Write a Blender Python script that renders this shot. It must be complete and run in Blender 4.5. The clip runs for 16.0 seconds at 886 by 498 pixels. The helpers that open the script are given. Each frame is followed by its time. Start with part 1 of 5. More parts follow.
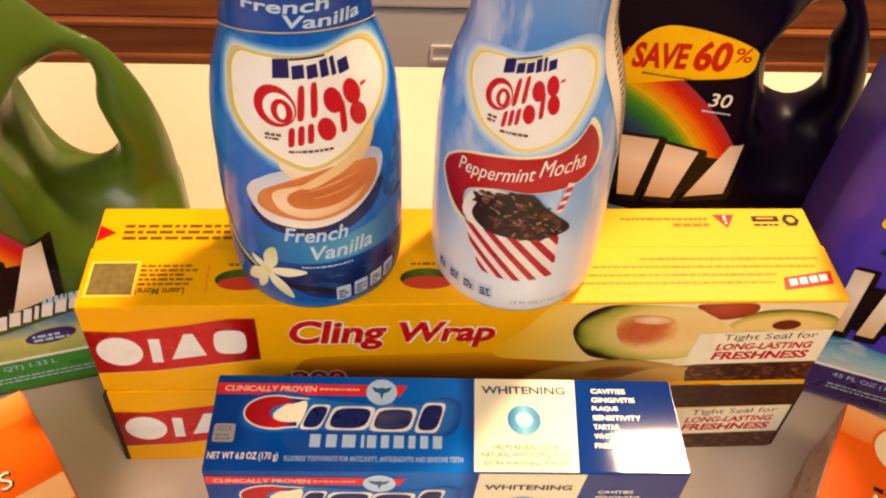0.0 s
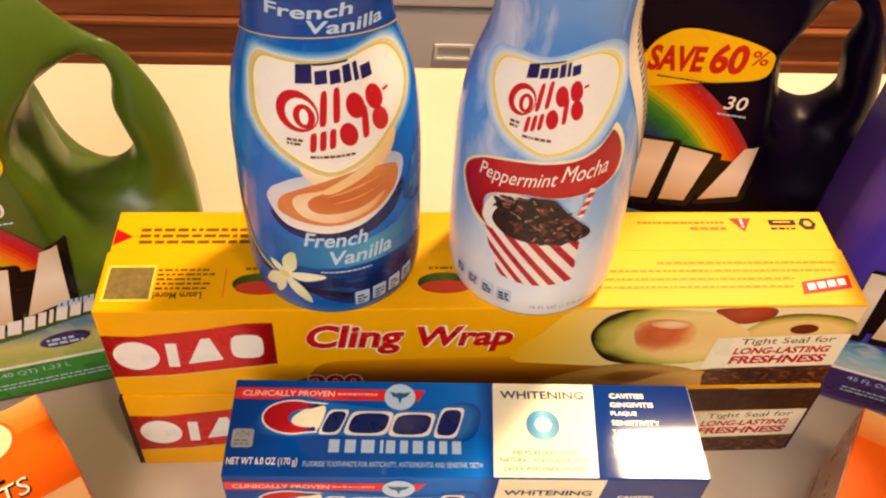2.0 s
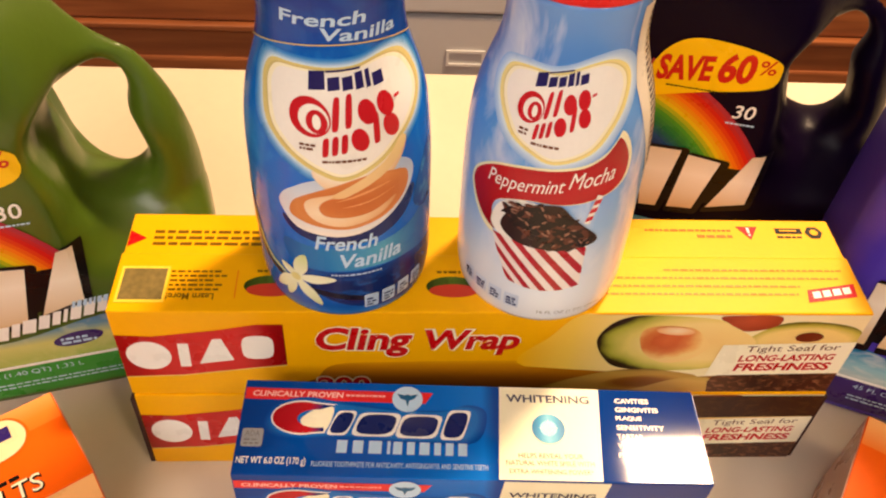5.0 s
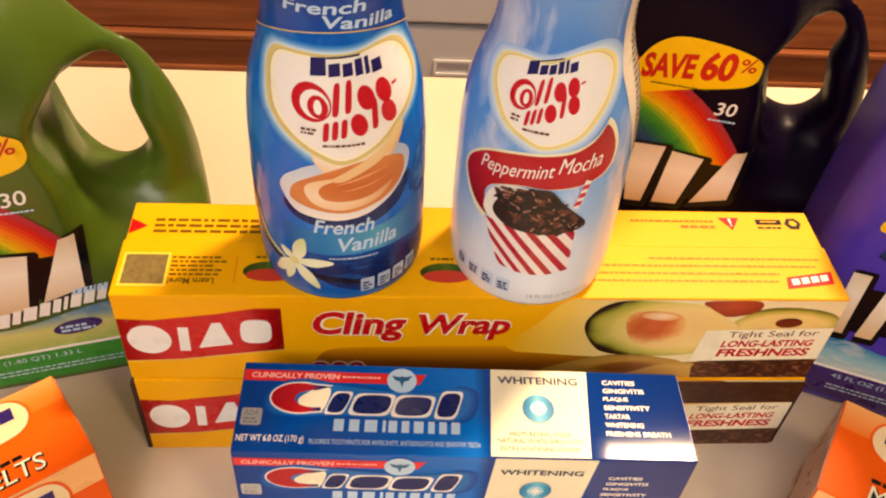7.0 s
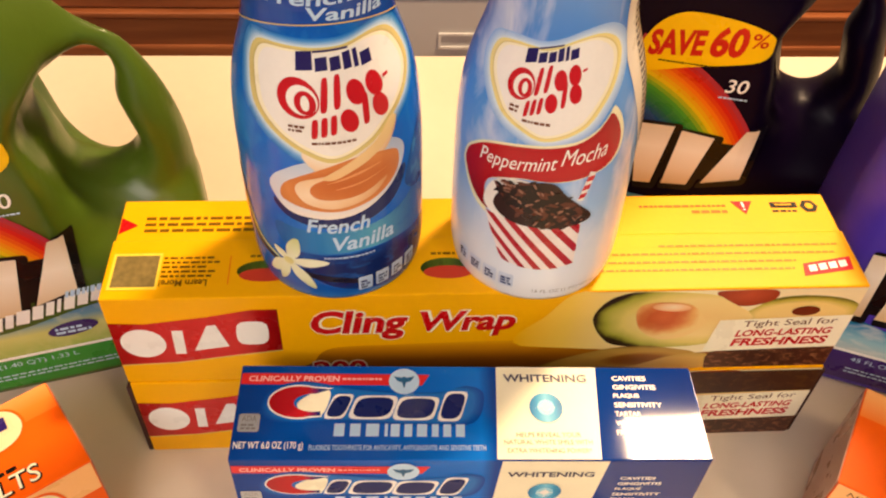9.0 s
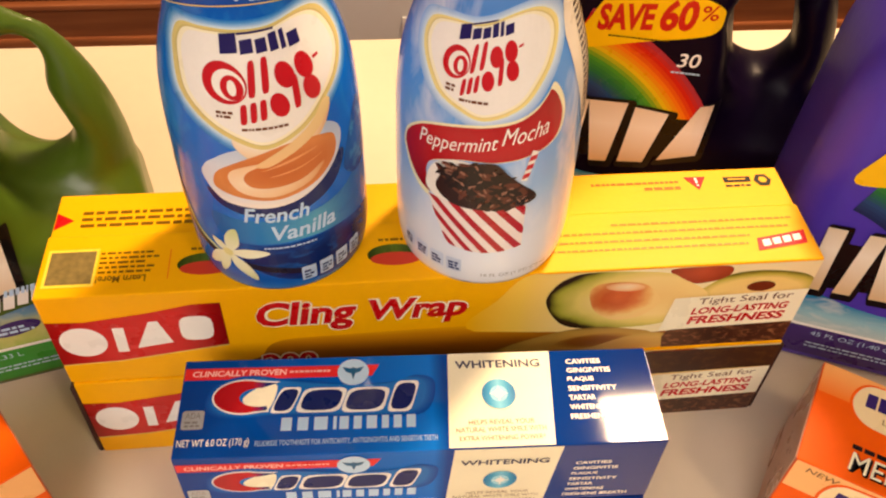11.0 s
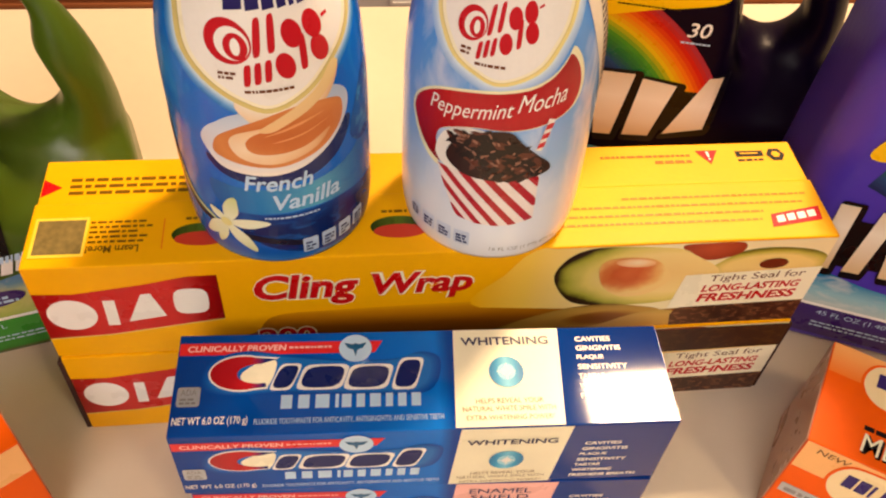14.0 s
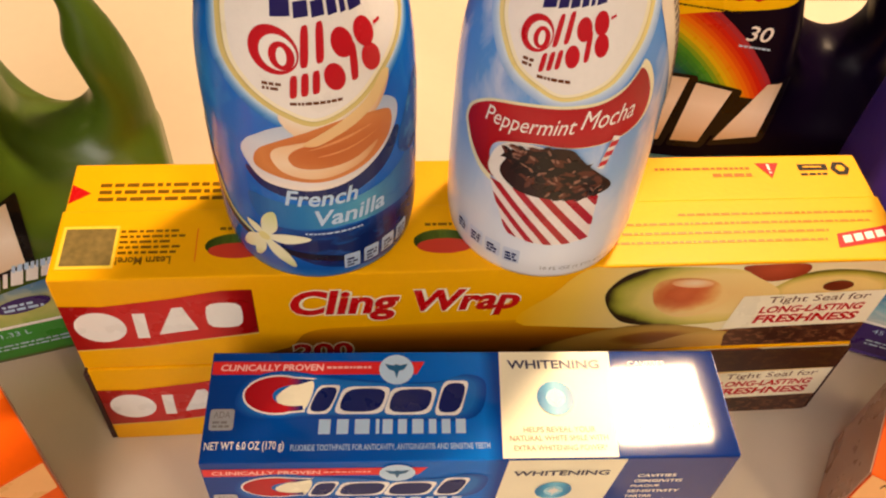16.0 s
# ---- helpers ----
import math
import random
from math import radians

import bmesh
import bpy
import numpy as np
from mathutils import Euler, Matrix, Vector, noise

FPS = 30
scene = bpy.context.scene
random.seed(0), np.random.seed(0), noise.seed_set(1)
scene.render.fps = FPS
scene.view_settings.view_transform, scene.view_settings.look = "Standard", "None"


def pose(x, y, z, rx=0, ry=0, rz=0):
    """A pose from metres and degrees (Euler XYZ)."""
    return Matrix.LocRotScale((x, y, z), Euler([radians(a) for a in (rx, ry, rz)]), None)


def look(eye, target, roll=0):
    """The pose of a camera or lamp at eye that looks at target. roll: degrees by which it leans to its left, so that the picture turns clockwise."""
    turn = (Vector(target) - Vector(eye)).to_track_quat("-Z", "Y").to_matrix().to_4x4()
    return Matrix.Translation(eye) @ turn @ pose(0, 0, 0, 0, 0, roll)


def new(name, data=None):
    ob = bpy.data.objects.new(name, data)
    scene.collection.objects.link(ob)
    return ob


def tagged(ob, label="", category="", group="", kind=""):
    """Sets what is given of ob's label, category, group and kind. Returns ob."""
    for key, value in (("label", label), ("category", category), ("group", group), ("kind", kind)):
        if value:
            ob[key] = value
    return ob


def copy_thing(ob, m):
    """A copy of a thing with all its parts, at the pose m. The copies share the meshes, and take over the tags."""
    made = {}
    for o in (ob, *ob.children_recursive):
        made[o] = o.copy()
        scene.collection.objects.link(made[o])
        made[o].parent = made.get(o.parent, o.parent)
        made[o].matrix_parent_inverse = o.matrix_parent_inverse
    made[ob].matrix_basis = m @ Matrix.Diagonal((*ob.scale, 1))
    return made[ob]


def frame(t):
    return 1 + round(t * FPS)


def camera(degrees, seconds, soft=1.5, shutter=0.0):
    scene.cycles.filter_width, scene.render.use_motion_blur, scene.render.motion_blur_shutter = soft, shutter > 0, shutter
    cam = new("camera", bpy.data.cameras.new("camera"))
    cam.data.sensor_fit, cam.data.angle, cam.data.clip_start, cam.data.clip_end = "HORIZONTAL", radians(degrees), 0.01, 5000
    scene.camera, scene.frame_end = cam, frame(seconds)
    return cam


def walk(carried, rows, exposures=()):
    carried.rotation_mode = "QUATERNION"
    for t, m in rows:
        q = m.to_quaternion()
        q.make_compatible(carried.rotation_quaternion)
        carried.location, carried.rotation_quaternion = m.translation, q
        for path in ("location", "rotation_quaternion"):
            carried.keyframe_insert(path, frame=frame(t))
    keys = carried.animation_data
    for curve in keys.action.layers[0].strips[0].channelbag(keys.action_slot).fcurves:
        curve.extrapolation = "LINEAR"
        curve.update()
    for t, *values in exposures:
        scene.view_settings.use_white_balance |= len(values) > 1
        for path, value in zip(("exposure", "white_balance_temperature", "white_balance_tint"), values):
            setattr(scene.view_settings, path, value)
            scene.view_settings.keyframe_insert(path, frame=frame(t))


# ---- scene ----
LENS = 53.6
PATH = [
    (0, (0.11539, -0.22903, 0.38141), (0.15689, 0.11747, 0.02334), 4.68),
    (0.5, (0.11166, -0.22764, 0.38146), (0.15541, 0.11941, 0.02419), 4.95),
    (1, (0.10893, -0.22716, 0.38108), (0.15303, 0.11977, 0.02374), 4.98),
    (1.5, (0.10776, -0.22608, 0.38125), (0.15097, 0.12003, 0.02301), 4.90),
    (2, (0.10802, -0.22590, 0.38198), (0.14979, 0.11969, 0.02306), 4.75),
    (2.5, (0.10861, -0.22483, 0.38324), (0.14823, 0.12019, 0.02353), 4.55),
    (3, (0.10811, -0.22476, 0.38327), (0.14691, 0.12149, 0.02465), 4.51),
    (3.5, (0.10865, -0.22303, 0.38515), (0.14535, 0.12204, 0.02517), 4.43),
    (6, (0.10566, -0.23733, 0.38536), (0.14508, 0.11404, 0.03184), 5.23),
    (6.5, (0.10369, -0.24144, 0.38486), (0.14662, 0.11132, 0.03312), 5.58),
    (7, (0.10367, -0.24590, 0.38587), (0.14839, 0.10718, 0.03469), 5.75),
    (7.5, (0.10251, -0.24839, 0.38564), (0.14879, 0.10435, 0.03432), 5.63),
    (8, (0.10336, -0.24394, 0.38604), (0.14626, 0.10437, 0.02990), 4.92),
    (8.2, (0.10303, -0.24026, 0.38545), (0.14484, 0.10584, 0.02702), 4.68),
    (10.3, (0.12388, -0.22260, 0.37935), (0.16051, 0.11486, 0.01222), 2.31),
    (10.5, (0.12391, -0.22232, 0.37871), (0.16529, 0.11357, 0.01065), 2.76),
    (11, (0.12302, -0.22441, 0.37654), (0.17265, 0.11048, 0.00859), 3.45),
    (11.5, (0.12239, -0.22691, 0.37402), (0.17459, 0.10869, 0.00707), 3.65),
    (12, (0.12172, -0.22658, 0.37292), (0.17451, 0.10735, 0.00453), 3.73),
    (12.5, (0.12164, -0.22594, 0.37183), (0.17472, 0.10613, 0.00181), 3.92),
    (13, (0.12255, -0.22294, 0.37258), (0.17447, 0.10439, -0.00180), 4.14),
    (13.5, (0.11802, -0.22070, 0.36894), (0.17519, 0.10569, -0.00550), 4.98),
    (14, (0.11425, -0.21570, 0.36539), (0.17458, 0.10793, -0.01093), 5.64),
    (14.5, (0.11169, -0.21176, 0.36000), (0.17217, 0.11332, -0.01505), 5.71),
    (15, (0.10961, -0.20286, 0.35789), (0.16879, 0.11948, -0.01973), 5.59),
    (15.5, (0.10405, -0.19235, 0.35782), (0.16772, 0.12458, -0.02363), 6.35),
    (16, (0.10518, -0.19343, 0.35914), (0.15667, 0.12342, -0.02421), 5.73),
]
cam = camera(LENS, 16.0, soft=2.1)
walk(cam, [(t, look(eye, target, roll)) for t, eye, target, roll in PATH], exposures=[(0.0, -0.10), (12.0, -0.11), (15.0, -0.27), (16.0, -0.34)])

# ---------------------------------------------------------------- light
world = bpy.data.worlds.new("world")
scene.world = world
world.use_nodes = True
wbg = world.node_tree.nodes["Background"]
wbg.inputs[0].default_value = (1.0, 0.93, 0.84, 1)
wbg.inputs[1].default_value = 0.25


def area_lamp(name, eye, target, sx, sy, watts, colour):
    d = bpy.data.lights.new(name, "AREA")
    d.shape, d.size, d.size_y, d.energy, d.color = "RECTANGLE", sx, sy, watts, colour
    ob = new(name, d)
    ob.matrix_world = look(eye, target)
    return ob


area_lamp("overhead_area_light", (0.75, 0.71, 1.455), (0.75, 0.71, 0.0), 0.20, 0.18, 60, (1.0, 0.67, 0.39))
# broad fill added behind the camera to brighten the fronts, not a known fixture
area_lamp("overhead_area_light", (-0.50, -1.60, 1.455), (-0.50, -1.60, 0.0), 1.4, 0.9, 27, (1.0, 0.825, 0.80))
area_lamp("overhead_area_light", (0.75, -1.00, 1.455), (0.75, -1.00, 0.0), 0.24, 0.20, 10, (1.0, 0.72, 0.44))


# ---------------------------------------------------------------- materials
def mat(name, colour, rough=0.5, metal=0.0, coat=0.0, var=0.06, scale=40.0, bump=0.0, bump_scale=200.0, spec=0.5, trans=0.0, sss=0.0):
    """A surface with two scales of tone, uneven gloss and fine relief."""
    m = bpy.data.materials.new(name)
    m.use_nodes = True
    nt = m.node_tree
    p = nt.nodes["Principled BSDF"]
    p.inputs["Roughness"].default_value = rough
    p.inputs["Metallic"].default_value = metal
    p.inputs["Coat Weight"].default_value = coat
    p.inputs["Coat Roughness"].default_value = 0.12
    p.inputs["Specular IOR Level"].default_value = spec
    p.inputs["Transmission Weight"].default_value = trans
    if sss:
        p.inputs["Subsurface Weight"].default_value = sss
        p.inputs["Subsurface Radius"].default_value = (0.01, 0.008, 0.006)
    tc = nt.nodes.new("ShaderNodeTexCoord")
    big = nt.nodes.new("ShaderNodeTexNoise")
    big.inputs["Scale"].default_value = scale
    big.inputs["Detail"].default_value = 5.0
    fine = nt.nodes.new("ShaderNodeTexNoise")
    fine.inputs["Scale"].default_value = scale * 12
    fine.inputs["Detail"].default_value = 2.0
    nt.links.new(tc.outputs["Object"], big.inputs["Vector"])
    nt.links.new(tc.outputs["Object"], fine.inputs["Vector"])
    add = nt.nodes.new("ShaderNodeMath")
    add.operation = "MULTIPLY_ADD"
    add.inputs[1].default_value = 0.35
    nt.links.new(fine.outputs["Fac"], add.inputs[0])
    nt.links.new(big.outputs["Fac"], add.inputs[2])
    ramp = nt.nodes.new("ShaderNodeMapRange")
    ramp.inputs["From Min"].default_value, ramp.inputs["From Max"].default_value = 0.35, 1.0
    ramp.inputs["To Min"].default_value, ramp.inputs["To Max"].default_value = 1 - var, 1 + var
    nt.links.new(add.outputs[0], ramp.inputs["Value"])
    mul = nt.nodes.new("ShaderNodeVectorMath")
    mul.operation = "SCALE"
    mul.inputs[0].default_value = colour[:3]
    nt.links.new(ramp.outputs[0], mul.inputs["Scale"])
    nt.links.new(mul.outputs[0], p.inputs["Base Color"])
    rr = nt.nodes.new("ShaderNodeMapRange")
    rr.inputs["To Min"].default_value, rr.inputs["To Max"].default_value = rough * 0.85, min(1.0, rough * 1.15)
    nt.links.new(big.outputs["Fac"], rr.inputs["Value"])
    nt.links.new(rr.outputs[0], p.inputs["Roughness"])
    if bump:
        n = nt.nodes.new("ShaderNodeTexNoise")
        n.inputs["Scale"].default_value = bump_scale
        b = nt.nodes.new("ShaderNodeBump")
        b.inputs["Strength"].default_value = bump
        b.inputs["Distance"].default_value = 0.001
        nt.links.new(tc.outputs["Object"], n.inputs["Vector"])
        nt.links.new(n.outputs["Fac"], b.inputs["Height"])
        nt.links.new(b.outputs["Normal"], p.inputs["Normal"])
    m["base"] = 1
    return m


def srgb(r, g, b):
    """A print colour from its 0 to 255 values."""
    return tuple(((c / 255 + 0.055) / 1.055) ** 2.4 if c > 10 else c / 255 / 12.92 for c in (r, g, b))


def wood(name, colour, dark):
    m = mat(name, colour, 0.38, coat=0.25)
    nt = m.node_tree
    p = nt.nodes["Principled BSDF"]
    tc = nt.nodes.new("ShaderNodeTexCoord")
    mp = nt.nodes.new("ShaderNodeMapping")
    mp.inputs["Scale"].default_value = (4, 60, 60)
    n = nt.nodes.new("ShaderNodeTexNoise")
    n.inputs["Scale"].default_value, n.inputs["Detail"].default_value = 1.0, 8
    r = nt.nodes.new("ShaderNodeValToRGB")
    r.color_ramp.elements[0].position, r.color_ramp.elements[0].color = 0.32, (*dark, 1)
    r.color_ramp.elements[1].position, r.color_ramp.elements[1].color = 0.68, (*colour, 1)
    nt.links.new(tc.outputs["Object"], mp.inputs["Vector"])
    nt.links.new(mp.outputs[0], n.inputs["Vector"])
    nt.links.new(n.outputs["Fac"], r.inputs["Fac"])
    nt.links.new(r.outputs[0], p.inputs["Base Color"])
    return m


M_COUNTER = mat("cream_laminate", (0.75, 0.645, 0.49), 0.42, var=0.05, scale=9, bump=0.05, bump_scale=900)
M_FLOOR = mat("vinyl_floor", (0.20, 0.14, 0.09), 0.4, var=0.15, scale=5)
M_WALL = mat("painted_wall", (0.34, 0.30, 0.25), 0.8, var=0.04, scale=3)
M_CEIL = mat("ceiling_paint", (0.50, 0.47, 0.42), 0.9, var=0.03, scale=3)
M_WOOD = wood("cherry_wood", (0.40, 0.135, 0.045), (0.23, 0.07, 0.025))
M_WHITE_ENAMEL = mat("white_enamel", (0.62, 0.62, 0.63), 0.35, var=0.03, scale=6)
M_GAP = mat("dark_gap", (0.01, 0.01, 0.011), 0.6)
M_LAMP = bpy.data.materials.new("lamp_diffuser")
M_LAMP.use_nodes = True
_p = M_LAMP.node_tree.nodes["Principled BSDF"]
_p.inputs["Emission Color"].default_value = (1.0, 0.93, 0.82, 1)
_p.inputs["Emission Strength"].default_value = 4.0

M_YELLOW = mat("yellow_carton", srgb(248, 180, 0), 0.40, var=0.05, scale=30, bump=0.06, bump_scale=500, coat=0.0, spec=0.22)
M_CARD = mat("brown_card_edge", (0.045, 0.014, 0.010), 0.8)
M_BLUE_CARTON = mat("blue_carton", srgb(6, 62, 140), 0.2, var=0.04, scale=40, coat=0.5)
M_ORANGE = mat("orange_carton", srgb(246, 98, 4), 0.48, var=0.05, scale=30, spec=0.2)
M_GREEN_HDPE = mat("green_plastic", (0.066, 0.118, 0.008), 0.33, var=0.09, scale=12, bump=0.12, bump_scale=260)
# one purple plastic twice: shade is put into the first colour, light into the second
M_PURPLE_SHADED = mat("shaded_purple_plastic", (0.0045, 0.0015, 0.010), 0.36, spec=0.08, var=0.09, scale=12, bump=0.12, bump_scale=260)
M_PURPLE_LIT = mat("lit_purple_plastic", (0.075, 0.040, 0.46), 0.34, spec=0.25, var=0.09, scale=12, bump=0.12, bump_scale=260)
M_RED_CAP = mat("red_cap_plastic", srgb(225, 30, 30), 0.35)


# ---------------------------------------------------------------- building helpers
def obj(name, bm, material, parent=None, smooth=False, label=""):
    me = bpy.data.meshes.new(name)
    bm.to_mesh(me)
    bm.free()
    if smooth:
        me.polygons.foreach_set("use_smooth", [True] * len(me.polygons))
    for m in (material if isinstance(material, (list, tuple)) else [material]):
        me.materials.append(m)
    ob = new(name, me)
    if parent is not None:
        ob.parent = parent
    if label:
        ob["label"] = label
    return ob


def part(name, bm, material, parent, label="", smooth=False):
    return obj(name, bm, material, parent, smooth, label)


def thing(name, m, label, category, group="", kind=""):
    e = new(name)
    e.empty_display_size = 0.02
    e.matrix_world = m
    return tagged(e, label, category, group, kind)


def box(lo, hi, bevel=0.0, seg=2):
    bm = bmesh.new()
    bmesh.ops.create_cube(bm, size=1)
    for v in bm.verts:
        v.co = Vector([lo[i] + (v.co[i] + 0.5) * (hi[i] - lo[i]) for i in range(3)])
    if bevel:
        bmesh.ops.bevel(bm, geom=bm.edges[:], offset=bevel, segments=seg, affect="EDGES", profile=0.6)
    return bm


def slab(name, lo, hi, material, label="", category="", kind="structure", bevel=0.0):
    ob = obj(name, box(lo, hi, bevel), material)
    return tagged(ob, label, category, kind=kind)


# ---------------------------------------------------------------- room
slab("countertop", (-1.3, -0.34, -0.038), (1.5, 0.334, 0.0), M_COUNTER, "cream laminate kitchen island countertop", "countertop", bevel=0.004)
slab("island_base", (-1.25, -0.10, -0.9), (1.45, 0.30, -0.038), M_WOOD, "brown wooden island base under the countertop", "island base")
slab("floor", (-2.6, -2.4, -0.92), (2.9, 1.75, -0.9), M_FLOOR, "brown vinyl kitchen floor", "floor")
slab("wall_north", (-2.6, 1.75, -0.92), (2.9, 1.85, 1.55), M_WALL, "plain cream painted kitchen wall", "wall")
slab("wall_south", (-2.6, -2.5, -0.92), (2.9, -2.4, 1.55), M_WALL, "plain cream painted kitchen wall", "wall")
slab("wall_west", (-2.7, -2.5, -0.92), (-2.6, 1.85, 1.55), M_WALL, "plain cream painted kitchen wall", "wall")
slab("wall_east", (2.9, -2.5, -0.92), (3.0, 1.85, 1.55), M_WALL, "plain cream painted kitchen wall", "wall")
slab("ceiling", (-2.7, -2.5, 1.5), (3.0, 1.85, 1.6), M_CEIL, "plain white painted ceiling", "ceiling")

# ---------------------------------------------------------------- print helpers
def polys(*shapes):
    """A flat sheet of one or more closed outlines in (u, v)."""
    bm = bmesh.new()
    for s in shapes:
        bm.faces.new([bm.verts.new((u, v, 0)) for u, v in s])
    return bm


def rect(u0, v0, u1, v1, lean=0.0):
    return [(u0, v0), (u1, v0), (u1 + lean, v1), (u0 + lean, v1)]


def oval(u, v, a, b, turn=0.0, n=40, start=0.0, end=360.0):
    c, s = math.cos(radians(turn)), math.sin(radians(turn))
    out = []
    full = end - start >= 360
    for k in range(n):
        t = radians(start + (end - start) * k / (n if full else n - 1))
        x, y = a * math.cos(t), b * math.sin(t)
        out.append((u + x * c - y * s, v + x * s + y * c))
    return out


def loop(ctrl, n=8):
    """A smooth closed outline through a few corners."""
    out, m = [], len(ctrl)
    for i in range(m):
        p0, p1, p2, p3 = (ctrl[(i + d) % m] for d in (-1, 0, 1, 2))
        for k in range(n):
            t = k / n
            out.append(tuple(0.5 * (2 * p1[a] + (p2[a] - p0[a]) * t + (2 * p0[a] - 5 * p1[a] + 4 * p2[a] - p3[a]) * t * t + (3 * p1[a] - p0[a] - 3 * p2[a] + p3[a]) * t ** 3) for a in (0, 1)))
    return out


def scaled(shape, f, g=None):
    cu = sum(p[0] for p in shape) / len(shape)
    cv = sum(p[1] for p in shape) / len(shape)
    g = f if g is None else g
    return [(cu + (u - cu) * f, cv + (v - cv) * g) for u, v in shape]


def clip(shape, u1=0.3160, u0=0.0003):
    return [(min(max(u, u0), u1), v) for u, v in shape]


def words(text, u, v, w, h, shear=0.0, turn=0.0, bold=0.0, bend=0.0):
    """Lettering whose box starts at (u, v) and is w wide and h high; bend lifts its end along a curve."""
    d = bpy.data.curves.new("lettering", "FONT")
    d.body, d.size, d.offset, d.resolution_u = text, 1.0, bold, 3
    ob = bpy.data.objects.new("lettering", d)
    me = bpy.data.meshes.new_from_object(ob)
    bpy.data.objects.remove(ob)
    bpy.data.curves.remove(d)
    bm = bmesh.new()
    bm.from_mesh(me)
    bpy.data.meshes.remove(me)
    xs, ys = [q.co.x for q in bm.verts], [q.co.y for q in bm.verts]
    x0, x1, y0, y1 = min(xs), max(xs), min(ys), max(ys)
    c, s = math.cos(radians(turn)), math.sin(radians(turn))
    for q in bm.verts:
        f = (q.co.x - x0) / (x1 - x0)
        y = (q.co.y - y0) / (y1 - y0) * h
        x = f * w + shear * y
        y += bend * (f * f - f)
        q.co = Vector((u + x * c - y * s, v + x * s + y * c, 0))
    return bm


def bars(u, v, w, h, rows, fill=0.62, seed=1, lean=0.0, ragged=0.25):
    """Rows of short bars in place of small print."""
    rng = random.Random(seed)
    out = []
    pitch = h / rows
    for r in range(rows):
        x, end = u, u + w * (1 - ragged * rng.random())
        y = v + h - (r + 1) * pitch
        while x < end - pitch * 0.4:
            ln = min(pitch * rng.uniform(0.5, 1.7), end - x)
            out.append(rect(x, y, x + ln, y + pitch * fill, lean * pitch))
            x += ln + pitch * 0.3
    return polys(*out)


def marks(u, v, w, h, widths, lean=0.0, rise=0.0, gap=0.12, round_=0.0):
    """A wordmark reduced to plain slanted blocks of the given widths."""
    total = sum(widths) + gap * (len(widths) - 1)
    out, x = [], u
    for ww in widths:
        wu = w * ww / total
        y = v + rise * (x - u)
        s = rect(x, y, x + wu, y + h + rise * wu * 0.5, lean * h)
        if round_:
            cu, cv = x + wu / 2 + lean * h / 2, y + h / 2
            s = [(a + lean * (bv - cv), bv) for a, bv in oval(cu, cv, wu * 0.56, h * 0.56, 0, 16)]
        out.append(s)
        x += wu + w * gap / total
    return out


def pillow(q, f=0.22):
    """A four-cornered block with its corners rounded off."""
    out = []
    for i in range(4):
        p0, p1, p2 = q[i - 1], q[i], q[(i + 1) % 4]
        a = [p1[k] + (p0[k] - p1[k]) * f for k in (0, 1)]
        b = [p1[k] + (p2[k] - p1[k]) * f for k in (0, 1)]
        out += [tuple((1 - s) ** 2 * a[k] + 2 * s * (1 - s) * p1[k] + s * s * b[k] for k in (0, 1)) for s in (0.0, 0.33, 0.67, 1.0)]
    return out


def joined(*bms):
    out = bmesh.new()
    for bm in bms:
        me = bpy.data.meshes.new("t")
        bm.to_mesh(me)
        bm.free()
        out.from_mesh(me)
        bpy.data.meshes.remove(me)
    return out


def stick(name, bm, material, parent, place, lift, cell=None, label=""):
    """Lays a flat sheet on a surface: place(u, v, lift) gives the point."""
    if cell:
        for axis, size in enumerate(cell):
            vals = [q.co[axis] for q in bm.verts]
            a, e = min(vals), max(vals)
            k = math.floor(a / size) + 1
            while k * size < e:
                no = Vector((1, 0, 0)) if axis == 0 else Vector((0, 1, 0))
                bmesh.ops.bisect_plane(bm, geom=bm.verts[:] + bm.edges[:] + bm.faces[:], plane_co=no * (k * size), plane_no=no)
                k += 1
    for f in bm.faces:
        f.normal_update()
        if f.normal.z < 0:
            f.normal_flip()
    for q in bm.verts:
        q.co = Vector(place(q.co.x, q.co.y, lift))
    return part(name, bm, material, parent, label)


def stick_each(name, shapes, material, parent, place, lift, cell=None, label=""):
    """The same, each outline as a piece of its own."""
    for s in shapes:
        stick(name, polys(s), material, parent, place, lift, cell, label)


def face(origin, U, V):
    o, a, c = Vector(origin), Vector(U), Vector(V)
    n = a.cross(c)
    return lambda u, v, h: o + u * a + v * c + h * n


def ink(name, r, g, b, rough=0.28, coat=0.25, var=0.04):
    return mat(name, srgb(r, g, b), rough, var=var, scale=60, coat=0.0, spec=0.35)


